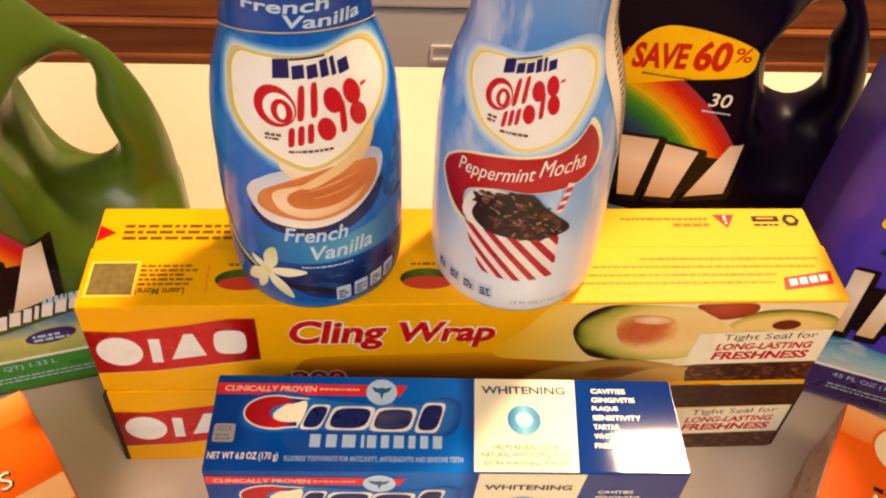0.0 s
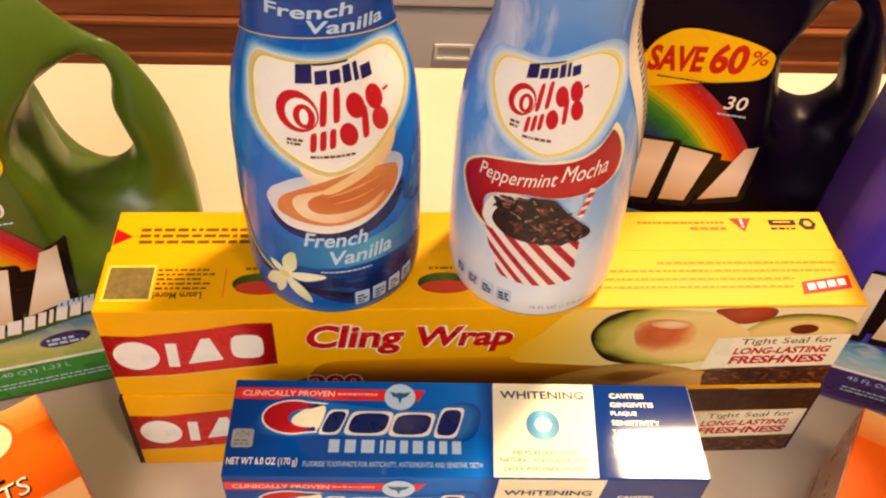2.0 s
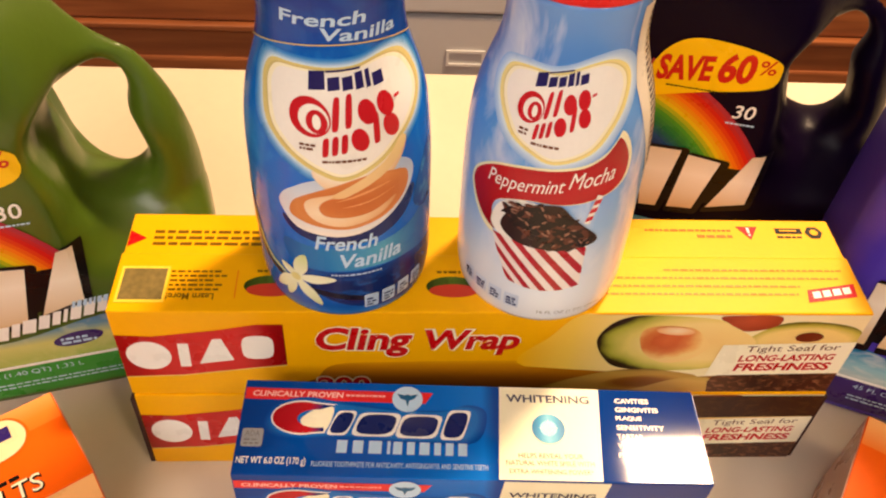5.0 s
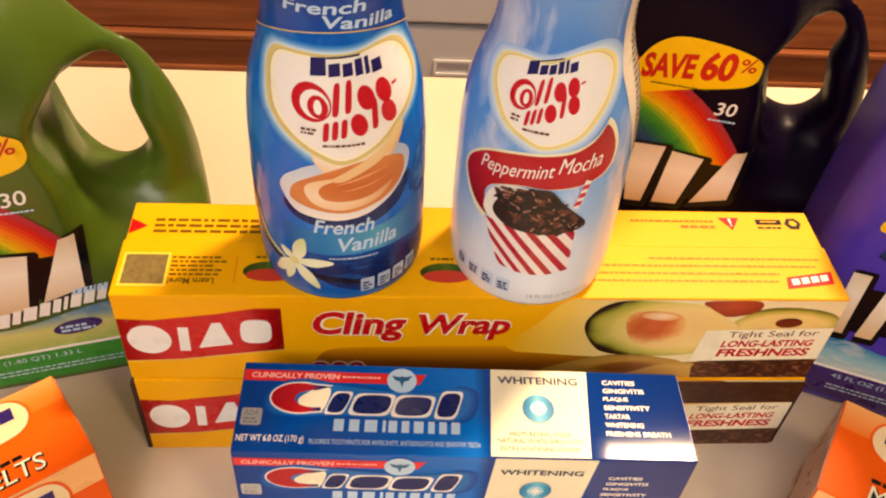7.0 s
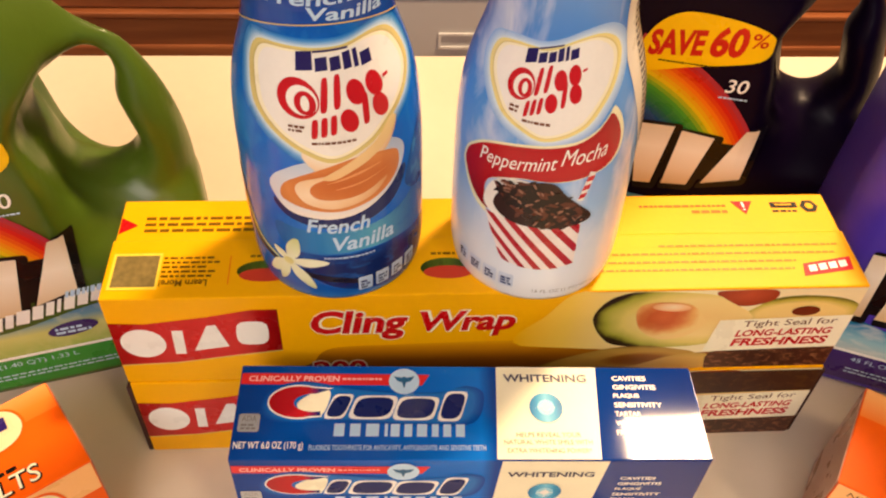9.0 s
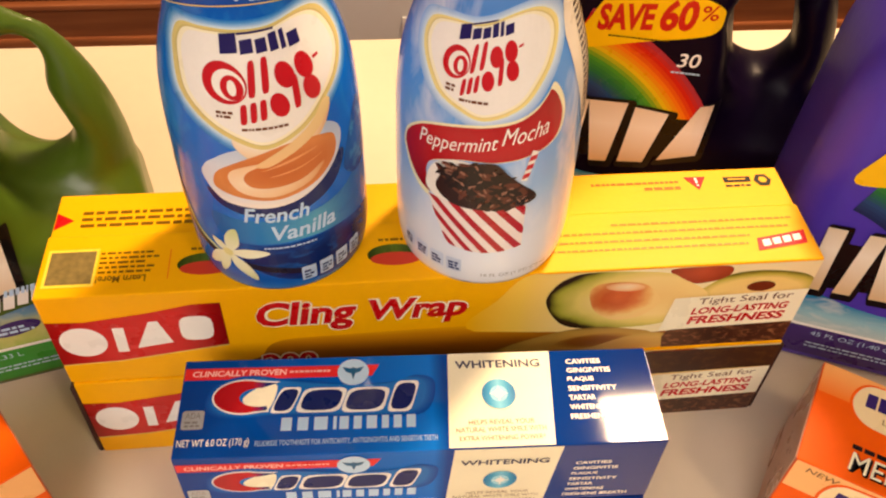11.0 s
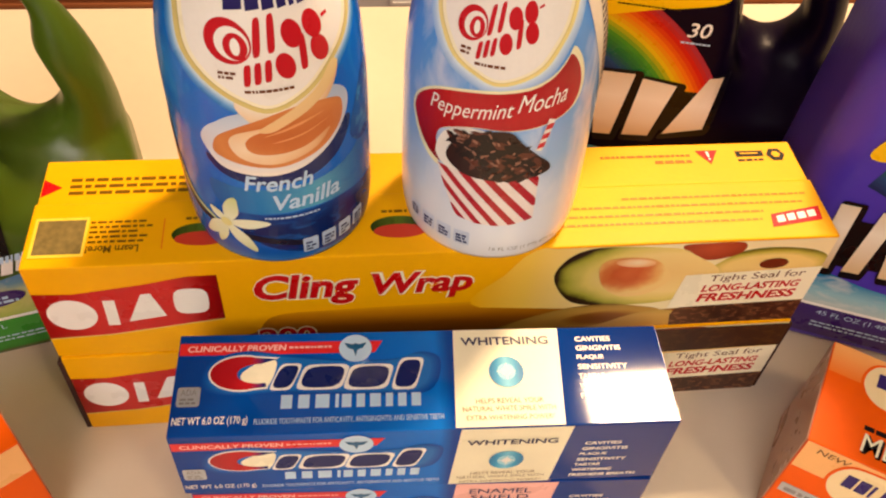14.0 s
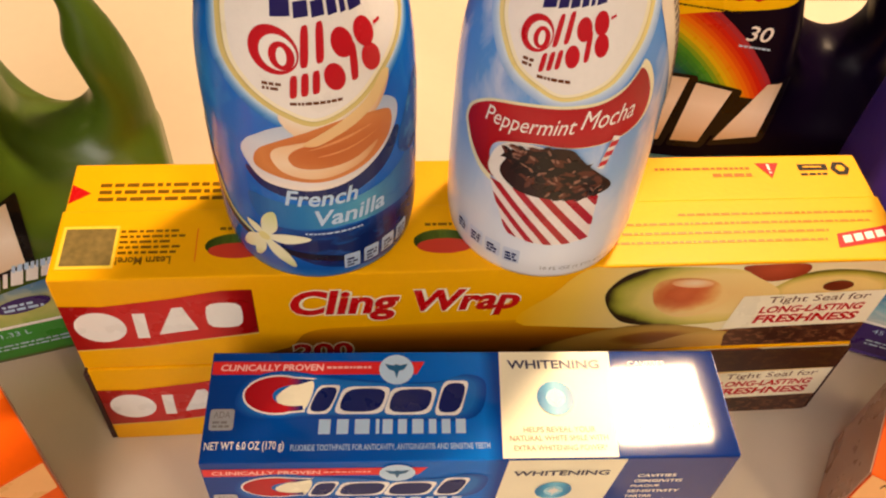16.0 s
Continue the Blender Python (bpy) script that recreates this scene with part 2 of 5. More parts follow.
def ramp_ink(name, axis, stops, rough=0.25, coat=0.35, swirl=0.0, swirl_scale=(30, 30, 30), swirl_to=(255, 255, 255), streak=0.0, spec=0.35):
    """Print that runs through several colours along one axis of its thing, with optional soft swirls."""
    m = mat(name, (0.5, 0.5, 0.5), rough, coat=0.0, spec=spec)
    nt = m.node_tree
    p = nt.nodes["Principled BSDF"]
    tc = nt.nodes.new("ShaderNodeTexCoord")
    sx = nt.nodes.new("ShaderNodeSeparateXYZ")
    nt.links.new(tc.outputs["Object"], sx.inputs[0])
    mr = nt.nodes.new("ShaderNodeMapRange")
    lo, hi = stops[0][0], stops[-1][0]
    mr.inputs["From Min"].default_value, mr.inputs["From Max"].default_value = lo, hi
    n = nt.nodes.new("ShaderNodeTexNoise")
    mp = nt.nodes.new("ShaderNodeMapping")
    mp.inputs["Scale"].default_value = swirl_scale
    n.inputs["Scale"].default_value, n.inputs["Detail"].default_value, n.inputs["Distortion"].default_value = 1.0, 4.0, 0.8
    nt.links.new(tc.outputs["Object"], mp.inputs["Vector"])
    nt.links.new(mp.outputs[0], n.inputs["Vector"])
    wob = nt.nodes.new("ShaderNodeMath")
    wob.operation = "MULTIPLY_ADD"
    wob.inputs[1].default_value = streak * (hi - lo)
    nt.links.new(n.outputs["Fac"], wob.inputs[0])
    nt.links.new(sx.outputs["XYZ".index(axis)], wob.inputs[2])
    nt.links.new(wob.outputs[0], mr.inputs["Value"])
    cr = nt.nodes.new("ShaderNodeValToRGB")
    while len(cr.color_ramp.elements) < len(stops):
        cr.color_ramp.elements.new(0.5)
    for e, (z, c) in zip(cr.color_ramp.elements, stops):
        e.position = (z - lo) / (hi - lo)
        e.color = (*srgb(*c), 1)
    nt.links.new(mr.outputs[0], cr.inputs["Fac"])
    mix = nt.nodes.new("ShaderNodeMix")
    mix.data_type = "RGBA"
    mix.inputs["B"].default_value = (*srgb(*swirl_to), 1)
    sw = nt.nodes.new("ShaderNodeMapRange")
    sw.inputs["From Min"].default_value, sw.inputs["From Max"].default_value = 0.5, 0.75
    sw.inputs["To Max"].default_value = swirl
    nt.links.new(n.outputs["Fac"], sw.inputs["Value"])
    nt.links.new(sw.outputs[0], mix.inputs["Factor"])
    nt.links.new(cr.outputs[0], mix.inputs["A"])
    nt.links.new(mix.outputs["Result"], p.inputs["Base Color"])
    return m


def oval_ink(name, centre, radii, stops, wobble=0.12, wobble_scale=90, rough=0.32):
    """Print that shades softly outwards from a point (x, z) of its thing, as in a photograph."""
    m = mat(name, (0.5, 0.5, 0.5), rough, coat=0.0, spec=0.35)
    nt = m.node_tree
    tc = nt.nodes.new("ShaderNodeTexCoord")
    sub = nt.nodes.new("ShaderNodeVectorMath")
    sub.operation = "SUBTRACT"
    sub.inputs[1].default_value = (centre[0], 0.0, centre[1])
    mul = nt.nodes.new("ShaderNodeVectorMath")
    mul.operation = "MULTIPLY"
    mul.inputs[1].default_value = (1.0 / radii[0], 0.0, 1.0 / radii[1])
    ln = nt.nodes.new("ShaderNodeVectorMath")
    ln.operation = "LENGTH"
    n = nt.nodes.new("ShaderNodeTexNoise")
    n.inputs["Scale"].default_value, n.inputs["Detail"].default_value = wobble_scale, 3.0
    nt.links.new(tc.outputs["Object"], n.inputs["Vector"])
    nt.links.new(tc.outputs["Object"], sub.inputs[0])
    nt.links.new(sub.outputs["Vector"], mul.inputs[0])
    nt.links.new(mul.outputs["Vector"], ln.inputs[0])
    wob = nt.nodes.new("ShaderNodeMath")
    wob.operation = "MULTIPLY_ADD"
    wob.inputs[1].default_value = wobble
    nt.links.new(n.outputs["Fac"], wob.inputs[0])
    nt.links.new(ln.outputs["Value"], wob.inputs[2])
    off = nt.nodes.new("ShaderNodeMath")
    off.operation = "SUBTRACT"
    off.inputs[1].default_value = wobble * 0.5
    nt.links.new(wob.outputs[0], off.inputs[0])
    cr = nt.nodes.new("ShaderNodeValToRGB")
    while len(cr.color_ramp.elements) < len(stops):
        cr.color_ramp.elements.new(0.5)
    for e, (z, c) in zip(cr.color_ramp.elements, stops):
        e.position = z
        e.color = (*srgb(*c), 1)
    nt.links.new(off.outputs[0], cr.inputs["Fac"])
    nt.links.new(cr.outputs[0], nt.nodes["Principled BSDF"].inputs["Base Color"])
    return m


I_WHITE = ink("white_ink", 245, 243, 236)
I_CREAM = ink("cream_ink", 250, 244, 214)
I_RED = ink("red_ink", 200, 18, 22)
I_DKRED = ink("dark_red_ink", 165, 14, 26)
I_BLACK = ink("black_ink", 14, 12, 14)
I_NAVY = ink("navy_ink", 14, 30, 96)
I_GOLD = ink("gold_ink", 226, 200, 110)
I_SILVER = mat("silver_foil", (0.62, 0.66, 0.70), 0.3, metal=0.6)
I_BROWNTXT = ink("brown_ink", 110, 60, 20)
I_PINK = ink("pink_ink", 250, 190, 180)
I_PALE = ink("pale_blue_ink", 190, 220, 245)
I_GREY = ink("grey_ink", 150, 150, 150)

# ---------------------------------------------------------------- kitchen across the aisle
YB = 1.1


def base_cabinet(x0, x1, label):
    e = thing("base_cabinet", pose(x0, YB, -0.9), label, "cabinet", "kitchen base cabinets")
    w = x1 - x0
    part("body", box((0, 0.021, 0.1), (w, 0.6, 0.86)), M_WOOD, e)
    part("toe_kick", box((0.0, 0.08, 0.0), (w, 0.6, 0.099)), M_GAP, e)
    part("drawer_front", box((0.012, 0, 0.47), (w - 0.012, 0.02, 0.84), 0.006, 3), M_WOOD, e)
    d = part("door", box((0.012, 0, 0.115), (w - 0.012, 0.02, 0.455), 0.006, 3), M_WOOD, e)
    part("raised_panel", box((0.07, -0.006, 0.17), (w - 0.07, 0.004, 0.40), 0.005, 2), M_WOOD, d)
    k = part("moulding", box((0.012, -0.012, 0.4565), (w - 0.012, 0.019, 0.4685), 0.004, 3), M_WOOD, e)


base_cabinet(-1.25, -0.63, "reddish brown wooden base cabinet with drawer")
base_cabinet(-0.628, -0.008, "reddish brown wooden base cabinet beside the dishwasher")
base_cabinet(0.602, 1.25, "reddish brown wooden base cabinet with drawer")

dw = thing("dishwasher", pose(-0.004, YB, -0.9), "white dishwasher with recessed door handle", "dishwasher")
part("tub", box((0, 0.03, 0.05), (0.602, 0.6, 0.86)), M_GAP, dw)
part("control_panel", box((0.003, -0.012, 0.503), (0.599, 0.03, 0.855), 0.006, 3), M_WHITE_ENAMEL, dw)
door = part("door", box((0.003, -0.008, 0.12), (0.599, 0.03, 0.492), 0.005, 3), M_WHITE_ENAMEL, dw)
hb = joined(box((0.227, -0.0115, 0.398), (0.295, -0.0085, 0.403)), box((0.227, -0.0115, 0.425), (0.295, -0.0085, 0.430)), box((0.227, -0.0115, 0.403), (0.232, -0.0085, 0.425)), box((0.290, -0.0115, 0.403), (0.295, -0.0085, 0.425)))
part("handle_recess", hb, mat("pale_enamel", (0.8, 0.8, 0.8), 0.3), door)
part("kick_plate", box((0.01, 0.02, 0.0), (0.59, 0.05, 0.11)), M_GAP, dw)
slab("worktop_north", (-1.26, YB - 0.03, -0.039), (1.26, 1.74, 0.0), M_COUNTER, "cream laminate worktop over the base cabinets", "worktop", bevel=0.004)

# the second, widest panel is made up to go with the added fill
for lx, ly, sx, sy in ((0.75, 0.71, 0.22, 0.20), (-0.50, -1.60, 1.45, 0.95), (0.75, -1.00, 0.26, 0.22)):
    lamp = thing("ceiling_light", pose(lx, ly, 1.5), "white out-of-view overhead panel with glowing diffuser", "ceiling light", "ceiling lights")
    part("frame", box((-sx / 2 - 0.03, -sy / 2 - 0.03, -0.035), (sx / 2 + 0.03, sy / 2 + 0.03, -0.001), 0.004), M_WHITE_ENAMEL, lamp)
    part("diffuser", box((-sx / 2, -sy / 2, -0.041), (sx / 2, sy / 2, -0.0355), 0.002), M_LAMP, lamp, "glowing milky diffuser")

# ---------------------------------------------------------------- cling wrap boxes
GL, GD, GH = 0.3165, 0.0570, 0.0562


def cling_wrap_box():
    g = thing("cling_wrap_box", pose(0, 0, GH + 0.0004), "yellow cardboard cling wrap box with avocado picture", "box", "stacked cling wrap boxes")
    body = box((0.0006, 0.001, 0), (GL - 0.0006, GD, GH - 0.0006), 0.0008)
    part("carton", body, M_YELLOW, g)
    lid = box((0, 0, 0.0002), (GL, 0.0325, GH), 0.0008)
    part("lid_flap", lid, M_YELLOW, g)
    for x, s in ((-0.0001, -1), (GL + 0.0001, 1)):
        end = face((x, 0.002 if s > 0 else 0.031, 0.0015), (0, s, 0), (0, 0, 1))
        stick("end_panel", polys(rect(0, 0, 0.029, GH - 0.004)), M_CARD, g, end, 0.0002, label="dark brown end panel")
    F = face((0, 0, 0), (1, 0, 0), (0, 0, 1))
    T = face((0, 0, GH), (1, 0, 0), (0, 1, 0))
    U = lambda u, v, h: T(u, v, h)
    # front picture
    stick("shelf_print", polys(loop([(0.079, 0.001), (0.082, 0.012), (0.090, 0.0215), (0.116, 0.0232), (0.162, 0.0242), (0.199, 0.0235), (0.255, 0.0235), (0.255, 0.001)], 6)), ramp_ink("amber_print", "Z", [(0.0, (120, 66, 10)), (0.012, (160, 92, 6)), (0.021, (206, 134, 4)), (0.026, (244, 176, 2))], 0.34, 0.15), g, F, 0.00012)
    stick("cream_glow", polys([(0.316, 0.0553), (0.316, 0.0165), (0.25, 0.012)] + loop([(0.25, 0.012), (0.172, 0.020), (0.180, 0.040), (0.2, 0.0553)], 6)[6:19]), ramp_ink("cream_print", "X", [(0.168, (248, 184, 0)), (0.19, (250, 206, 80)), (0.24, (250, 238, 190)), (0.31, (240, 220, 170))], 0.34, 0.15), g, F, 0.00016)
    flesh1 = oval_ink("avocado_half_print", (0.249, 0.0375), (0.056, 0.0275), [(0.0, (244, 206, 128)), (0.45, (246, 218, 140)), (0.62, (232, 210, 108)), (0.76, (176, 172, 58)), (0.815, (112, 108, 28)), (0.84, (50, 30, 12)), (1.0, (34, 20, 10))])
    flesh2 = oval_ink("avocado_far_half_print", (0.292, 0.0375), (0.036, 0.0155), [(0.0, (244, 210, 132)), (0.55, (242, 212, 128)), (0.7, (196, 180, 70)), (0.8, (120, 116, 32)), (1.0, (60, 46, 14))])
    pit = oval_ink("avocado_pit_print", (0.231, 0.0390), (0.024, 0.019), [(0.0, (216, 100, 40)), (0.25, (206, 90, 32)), (0.42, (218, 122, 56)), (0.58, (238, 178, 100)), (0.7, (246, 210, 132))], 0.35, 110)
    shine = oval_ink("pit_shine_print", (0.234, 0.0455), (0.012, 0.0045), [(0.0, (252, 226, 186)), (0.5, (246, 196, 140)), (1.0, (222, 124, 62))], 0.25, 160)
    pit2 = oval_ink("avocado_far_pit_print", (0.265, 0.052), (0.022, 0.012), [(0.0, (196, 84, 50)), (0.5, (160, 60, 30)), (1.0, (110, 40, 14))], 0.25, 160)
    hollow = oval_ink("avocado_hollow_print", (0.226, 0.0085), (0.019, 0.0055), [(0.0, (150, 82, 14)), (0.6, (166, 98, 20)), (1.0, (206, 156, 58))], 0.15, 120)
    brown = ramp_ink("avocado_peel_print", "X", [(0.25, (96, 50, 18)), (0.28, (52, 22, 12)), (0.316, (74, 34, 20))], 0.3, swirl=0.8, swirl_scale=(240, 240, 420), swirl_to=(168, 112, 74))
    a1 = loop([(0.201, 0.0374), (0.203, 0.046), (0.209, 0.0525), (0.220, 0.0551), (0.248, 0.0530), (0.258, 0.0480), (0.271, 0.0374), (0.266, 0.026), (0.253, 0.0185), (0.232, 0.0172), (0.214, 0.0194), (0.206, 0.0262)], 6)
    a2 = clip(loop([(0.264, 0.0370), (0.268, 0.0410), (0.277, 0.0488), (0.290, 0.0510), (0.307, 0.0488), (0.316, 0.0440), (0.316, 0.037), (0.29, 0.036), (0.27, 0.035)], 6))
    a3 = loop([(0.180, 0.0015), (0.186, 0.0075), (0.198, 0.0128), (0.212, 0.0172), (0.227, 0.0184), (0.241, 0.0160), (0.252, 0.0120), (0.250, 0.0015)], 6)
    a4 = loop([(0.219, 0.0015), (0.228, 0.0050), (0.240, 0.0105), (0.252, 0.0125), (0.262, 0.0090), (0.260, 0.0015)], 6)
    peel = [(0.2585, 0.0010), (0.2570, 0.009), (0.2585, 0.0130), (0.262, 0.0142), (0.316, 0.0150), (0.316, 0.0010)]
    tan3 = oval_ink("dim_avocado_half_print", (0.224, 0.004), (0.047, 0.0160), [(0.0, (196, 134, 40)), (0.6, (212, 164, 68)), (0.8, (196, 154, 62)), (0.92, (110, 74, 20)), (1.0, (74, 44, 12))])
    tan4 = oval_ink("dim_avocado_near_half_print", (0.247, 0.002), (0.032, 0.0125), [(0.0, (206, 150, 56)), (0.6, (222, 180, 90)), (0.82, (206, 168, 76)), (0.93, (130, 98, 30)), (1.0, (90, 62, 16))])
    for k, (q, m1) in enumerate(((a2, flesh2), (a1, flesh1), (a3, tan3), (a4, tan4))):
        stick("avocado_half", polys(q), m1, g, F, 0.00020 + k * 0.0001, label="printed avocado half")
    stick("avocado_pit", polys(loop([(0.219, 0.0410), (0.221, 0.0470), (0.230, 0.0485), (0.242, 0.0462), (0.2500, 0.0370), (0.2500, 0.0320), (0.243, 0.0248), (0.232, 0.0235), (0.223, 0.0300)], 6)), pit, g, F, 0.0006)
    stick("pit_shine", polys(oval(0.2335, 0.0452, 0.0085, 0.0026, -6)), shine, g, F, 0.0007)
    stick("avocado_pit", polys(loop([(0.251, 0.0540), (0.257, 0.0480), (0.264, 0.0446), (0.273, 0.0462), (0.278, 0.0500), (0.276, 0.0548), (0.262, 0.0551)], 5)), pit2, g, F, 0.00025)
    stick("avocado_pit", polys(oval(0.2935, 0.0410, 0.0062, 0.0032)), pit2, g, F, 0.0006)
    stick("avocado_hollow", polys(oval(0.226, 0.0085, 0.018, 0.005, 6)), hollow, g, F, 0.00045)
    stick("avocado_peel", polys(peel), brown, g, F, 0.0006)
    stick("claim_panel", polys([(0.2570, 0.0357), (0.3161, 0.0377), (0.3161, 0.0154), (0.2545, 0.0136)]), I_CREAM, g, F, 0.00066)
    stick("lettering", words("Tight Seal for", 0.2680, 0.0297, 0.0420, 0.0053, 0.05, 2), I_BROWNTXT, g, F, 0.0008)
    stick("lettering", joined(words("LONG-LASTING", 0.2665, 0.0240, 0.0430, 0.0046, 0.15, 1.5, bold=0.03), words("FRESHNESS", 0.2662, 0.0172, 0.0435, 0.0056, 0.15, 1, bold=0.035)), I_RED, g, F, 0.0008)
    for text, u, v, w, h in (("Cling", 0.0800, 0.0272, 0.0400, 0.0196), ("Wrap", 0.1245, 0.0282, 0.0420, 0.0172)):
        stick("lettering", words(text, u - 0.0004, v - 0.0006, w + 0.0008, h + 0.0012, 0.16, 0.0, bold=0.075), I_CREAM, g, F, 0.00018)
        stick("lettering", words(text, u, v, w, h, 0.16, 0.0, bold=0.034), I_RED, g, F, 0.0003)
    stick("lettering", words("200", 0.0808, 0.0012, 0.0245, 0.0122, 0.0, bold=0.075), I_CREAM, g, F, 0.00018)
    stick("lettering", words("200", 0.0815, 0.0018, 0.0232, 0.0110, 0.0, bold=0.034), I_RED, g, F, 0.0003)
    # red badge with plain pale shapes
    badge = [(0.0004, 0.0414), (0.015, 0.0406), (0.041, 0.0446), (0.058, 0.0484), (0.0690, 0.0486), (0.0692, 0.0216), (0.047, 0.0182), (0.024, 0.0145), (0.0004, 0.0134)]
    stick("badge_rim", polys([(u, v - 0.0007) for u, v in badge]), I_GOLD, g, F, 0.00018)
    stick("badge", polys(badge), ramp_ink("badge_red_print", "X", [(0.0, (150, 10, 14)), (0.02, (200, 18, 20)), (0.05, (206, 20, 22)), (0.07, (128, 6, 8))], 0.28), g, F, 0.00022, label="red badge on the box front")
    ring = oval(0.0122, 0.0280, 0.0092, 0.0094, 12)
    wedge = [(0.0325, 0.0224), (0.0395, 0.0390), (0.0432, 0.0394), (0.0472, 0.0250)]
    blocks = [ring, rect(0.0243, 0.0205, 0.0288, 0.0362, 0.0006), wedge] + [pillow(rect(0.0508, 0.0258, 0.0640, 0.0412, 0.0006), 0.34)]
    stick_each("badge_block", blocks, I_WHITE, g, F, 0.0003)
    # top print
    D = ink("dark_olive_ink", 120, 84, 10)
    O = ink("orange_red_ink", 235, 110, 20)
    back = lambda u, v, h: T(u, v, h - 0.0006)
    stick("red_arrow", polys([(0.0012, 0.0365), (0.0086, 0.0416), (0.0012, 0.0462)]), I_RED, g, back, 0.0002)
    stick("small_print", bars(0.0115, 0.0375, 0.062, 0.0108, 3, 0.5, 3), D, g, back, 0.0002)
    stick("small_print", bars(0.228, 0.0490, 0.040, 0.0022, 1, 0.6, 4, ragged=0.0), ink("brown_olive_ink", 170, 104, 8), g, back, 0.0002)
    stick("small_print", bars(0.2515, 0.0450, 0.0165, 0.0026, 1, 0.7, 5, ragged=0.0), O, g, back, 0.0002)
    stick("warning_triangle", polys([(0.2710, 0.0524), (0.2812, 0.0524), (0.2762, 0.0440)]), I_RED, g, back, 0.0002)
    stick("warning_mark", polys(rect(0.2756, 0.0482, 0.2767, 0.0516), rect(0.2756, 0.0464, 0.2767, 0.0473)), I_WHITE, g, back, 0.0004)
    stick("recycling_mark", joined(polys(rect(0.2890, 0.0480, 0.3015, 0.0515)), bars(0.2890, 0.0452, 0.013, 0.002, 1), polys(oval(0.3070, 0.0488, 0.0042, 0.0042, 0, 6))), I_BLACK, g, back, 0.0002)
    stick("recycling_gap", polys(oval(0.3070, 0.0488, 0.0020, 0.0020, 0, 6), rect(0.2910, 0.0494, 0.2990, 0.0502)), M_YELLOW, g, back, 0.0004)
    for row, (u0, u1, v) in enumerate(((0.231, 0.311, 0.0238), (0.206, 0.309, 0.0192), (0.203, 0.289, 0.0145), (0.201, 0.287, 0.0100))):
        stick("small_print", bars(u0, v, u1 - u0, 0.0022, 1, 0.5, 20 + row, ragged=0.0), ink("pale_orange_text_ink", 230, 126, 6), g, T, 0.0002)
    stick("code_patch", polys(rect(0.0022, 0.0048, 0.0218, 0.0246)), ink("pale_yellow_ink", 246, 214, 70), g, T, 0.0002, label="pale blank printed patch")
    stick("code_blank", polys(rect(0.0034, 0.0062, 0.0208, 0.0232)), mat("dim_grey_print", srgb(128, 110, 62), 0.35, var=0.35, scale=420), g, T, 0.0003)
    stick("small_print", bars(0.0225, 0.0112, 0.023, 0.0125, 5, 0.45, 7), D, g, T, 0.0002)
    stick("lettering", words("Learn More!", -0.0412, -0.0098, 0.0190, 0.0036, bold=0.02), D, g, lambda u, v, h: T(-u, -v, h), 0.0002)
    stick("fold_line", polys(rect(0.0494, 0.007, 0.0498, 0.0225)), O, g, T, 0.0002)
    for uu in (0.0635, 0.1385):
        stick("fruit_picture", polys(oval(uu, 0.0140, 0.0108, 0.0056)), ramp_ink("melon_rind_print", "X", [(uu - 0.011, (40, 60, 14)), (uu, (86, 110, 30)), (uu + 0.011, (30, 50, 10))], swirl=0.7, swirl_scale=(500, 120, 1), swirl_to=(30, 44, 10)), g, T, 0.0002, label="printed fruit slice")
        stick("fruit_inside", polys(oval(uu + 0.0006, 0.0116, 0.0102, 0.0036)), ink("melon_red_ink", 200, 60, 40), g, T, 0.0003)
        stick("small_print", bars(uu - 0.006, 0.0215, 0.012, 0.0022, 1, 0.6, 9), D, g, T, 0.0002)
    W2 = ((0.2900, 0.0060), (0.3125, 0.0092), (0.3135, 0.0168), (0.2915, 0.0130))
    stick("badge", polys(list(W2)), I_RED, g, T, 0.0002)
    stick("badge_block", polys(*[[(0.2930 + 0.0047 * k, 0.0082 + 0.0008 * k), (0.2966 + 0.0047 * k, 0.0088 + 0.0008 * k), (0.2968 + 0.0047 * k, 0.0124 + 0.0008 * k), (0.2932 + 0.0047 * k, 0.0118 + 0.0008 * k)] for k in range(4)]), I_WHITE, g, T, 0.0003)
    return g


top_box = cling_wrap_box()
low_box = copy_thing(top_box, pose(0.0006, -0.0006, 0.0))
# lower box only: mottled dark brown strip over the upper right of its front
dim = ramp_ink("dark_brown_fade", "X", [(0.205, (150, 84, 10)), (0.235, (84, 46, 16)), (0.27, (54, 24, 14)), (0.316, (64, 34, 16))], 0.35, swirl=0.6, swirl_scale=(200, 200, 300), swirl_to=(104, 70, 30))
stick("dark_strip", polys([(0.205, 0.0400), (0.235, 0.0372), (0.3161, 0.0385), (0.3161, 0.0551), (0.205, 0.0551)]), dim, low_box, face((0, 0, 0), (1, 0, 0), (0, 0, 1)), 0.0009, label="dark brown strip on the upper front")
low_box["label"] = "yellow cardboard cling wrap box with dark end strips"
# a thin dark maroon strip just outside each end, at the front
for x in (-0.0024, GL + 0.0002):
    part("dark_end_strip", box((x, 0.0004, 0.0), (x + 0.0022, 0.030, 0.0525), 0.0004, 1), M_CARD, low_box, "thin dark maroon strip at the box end")

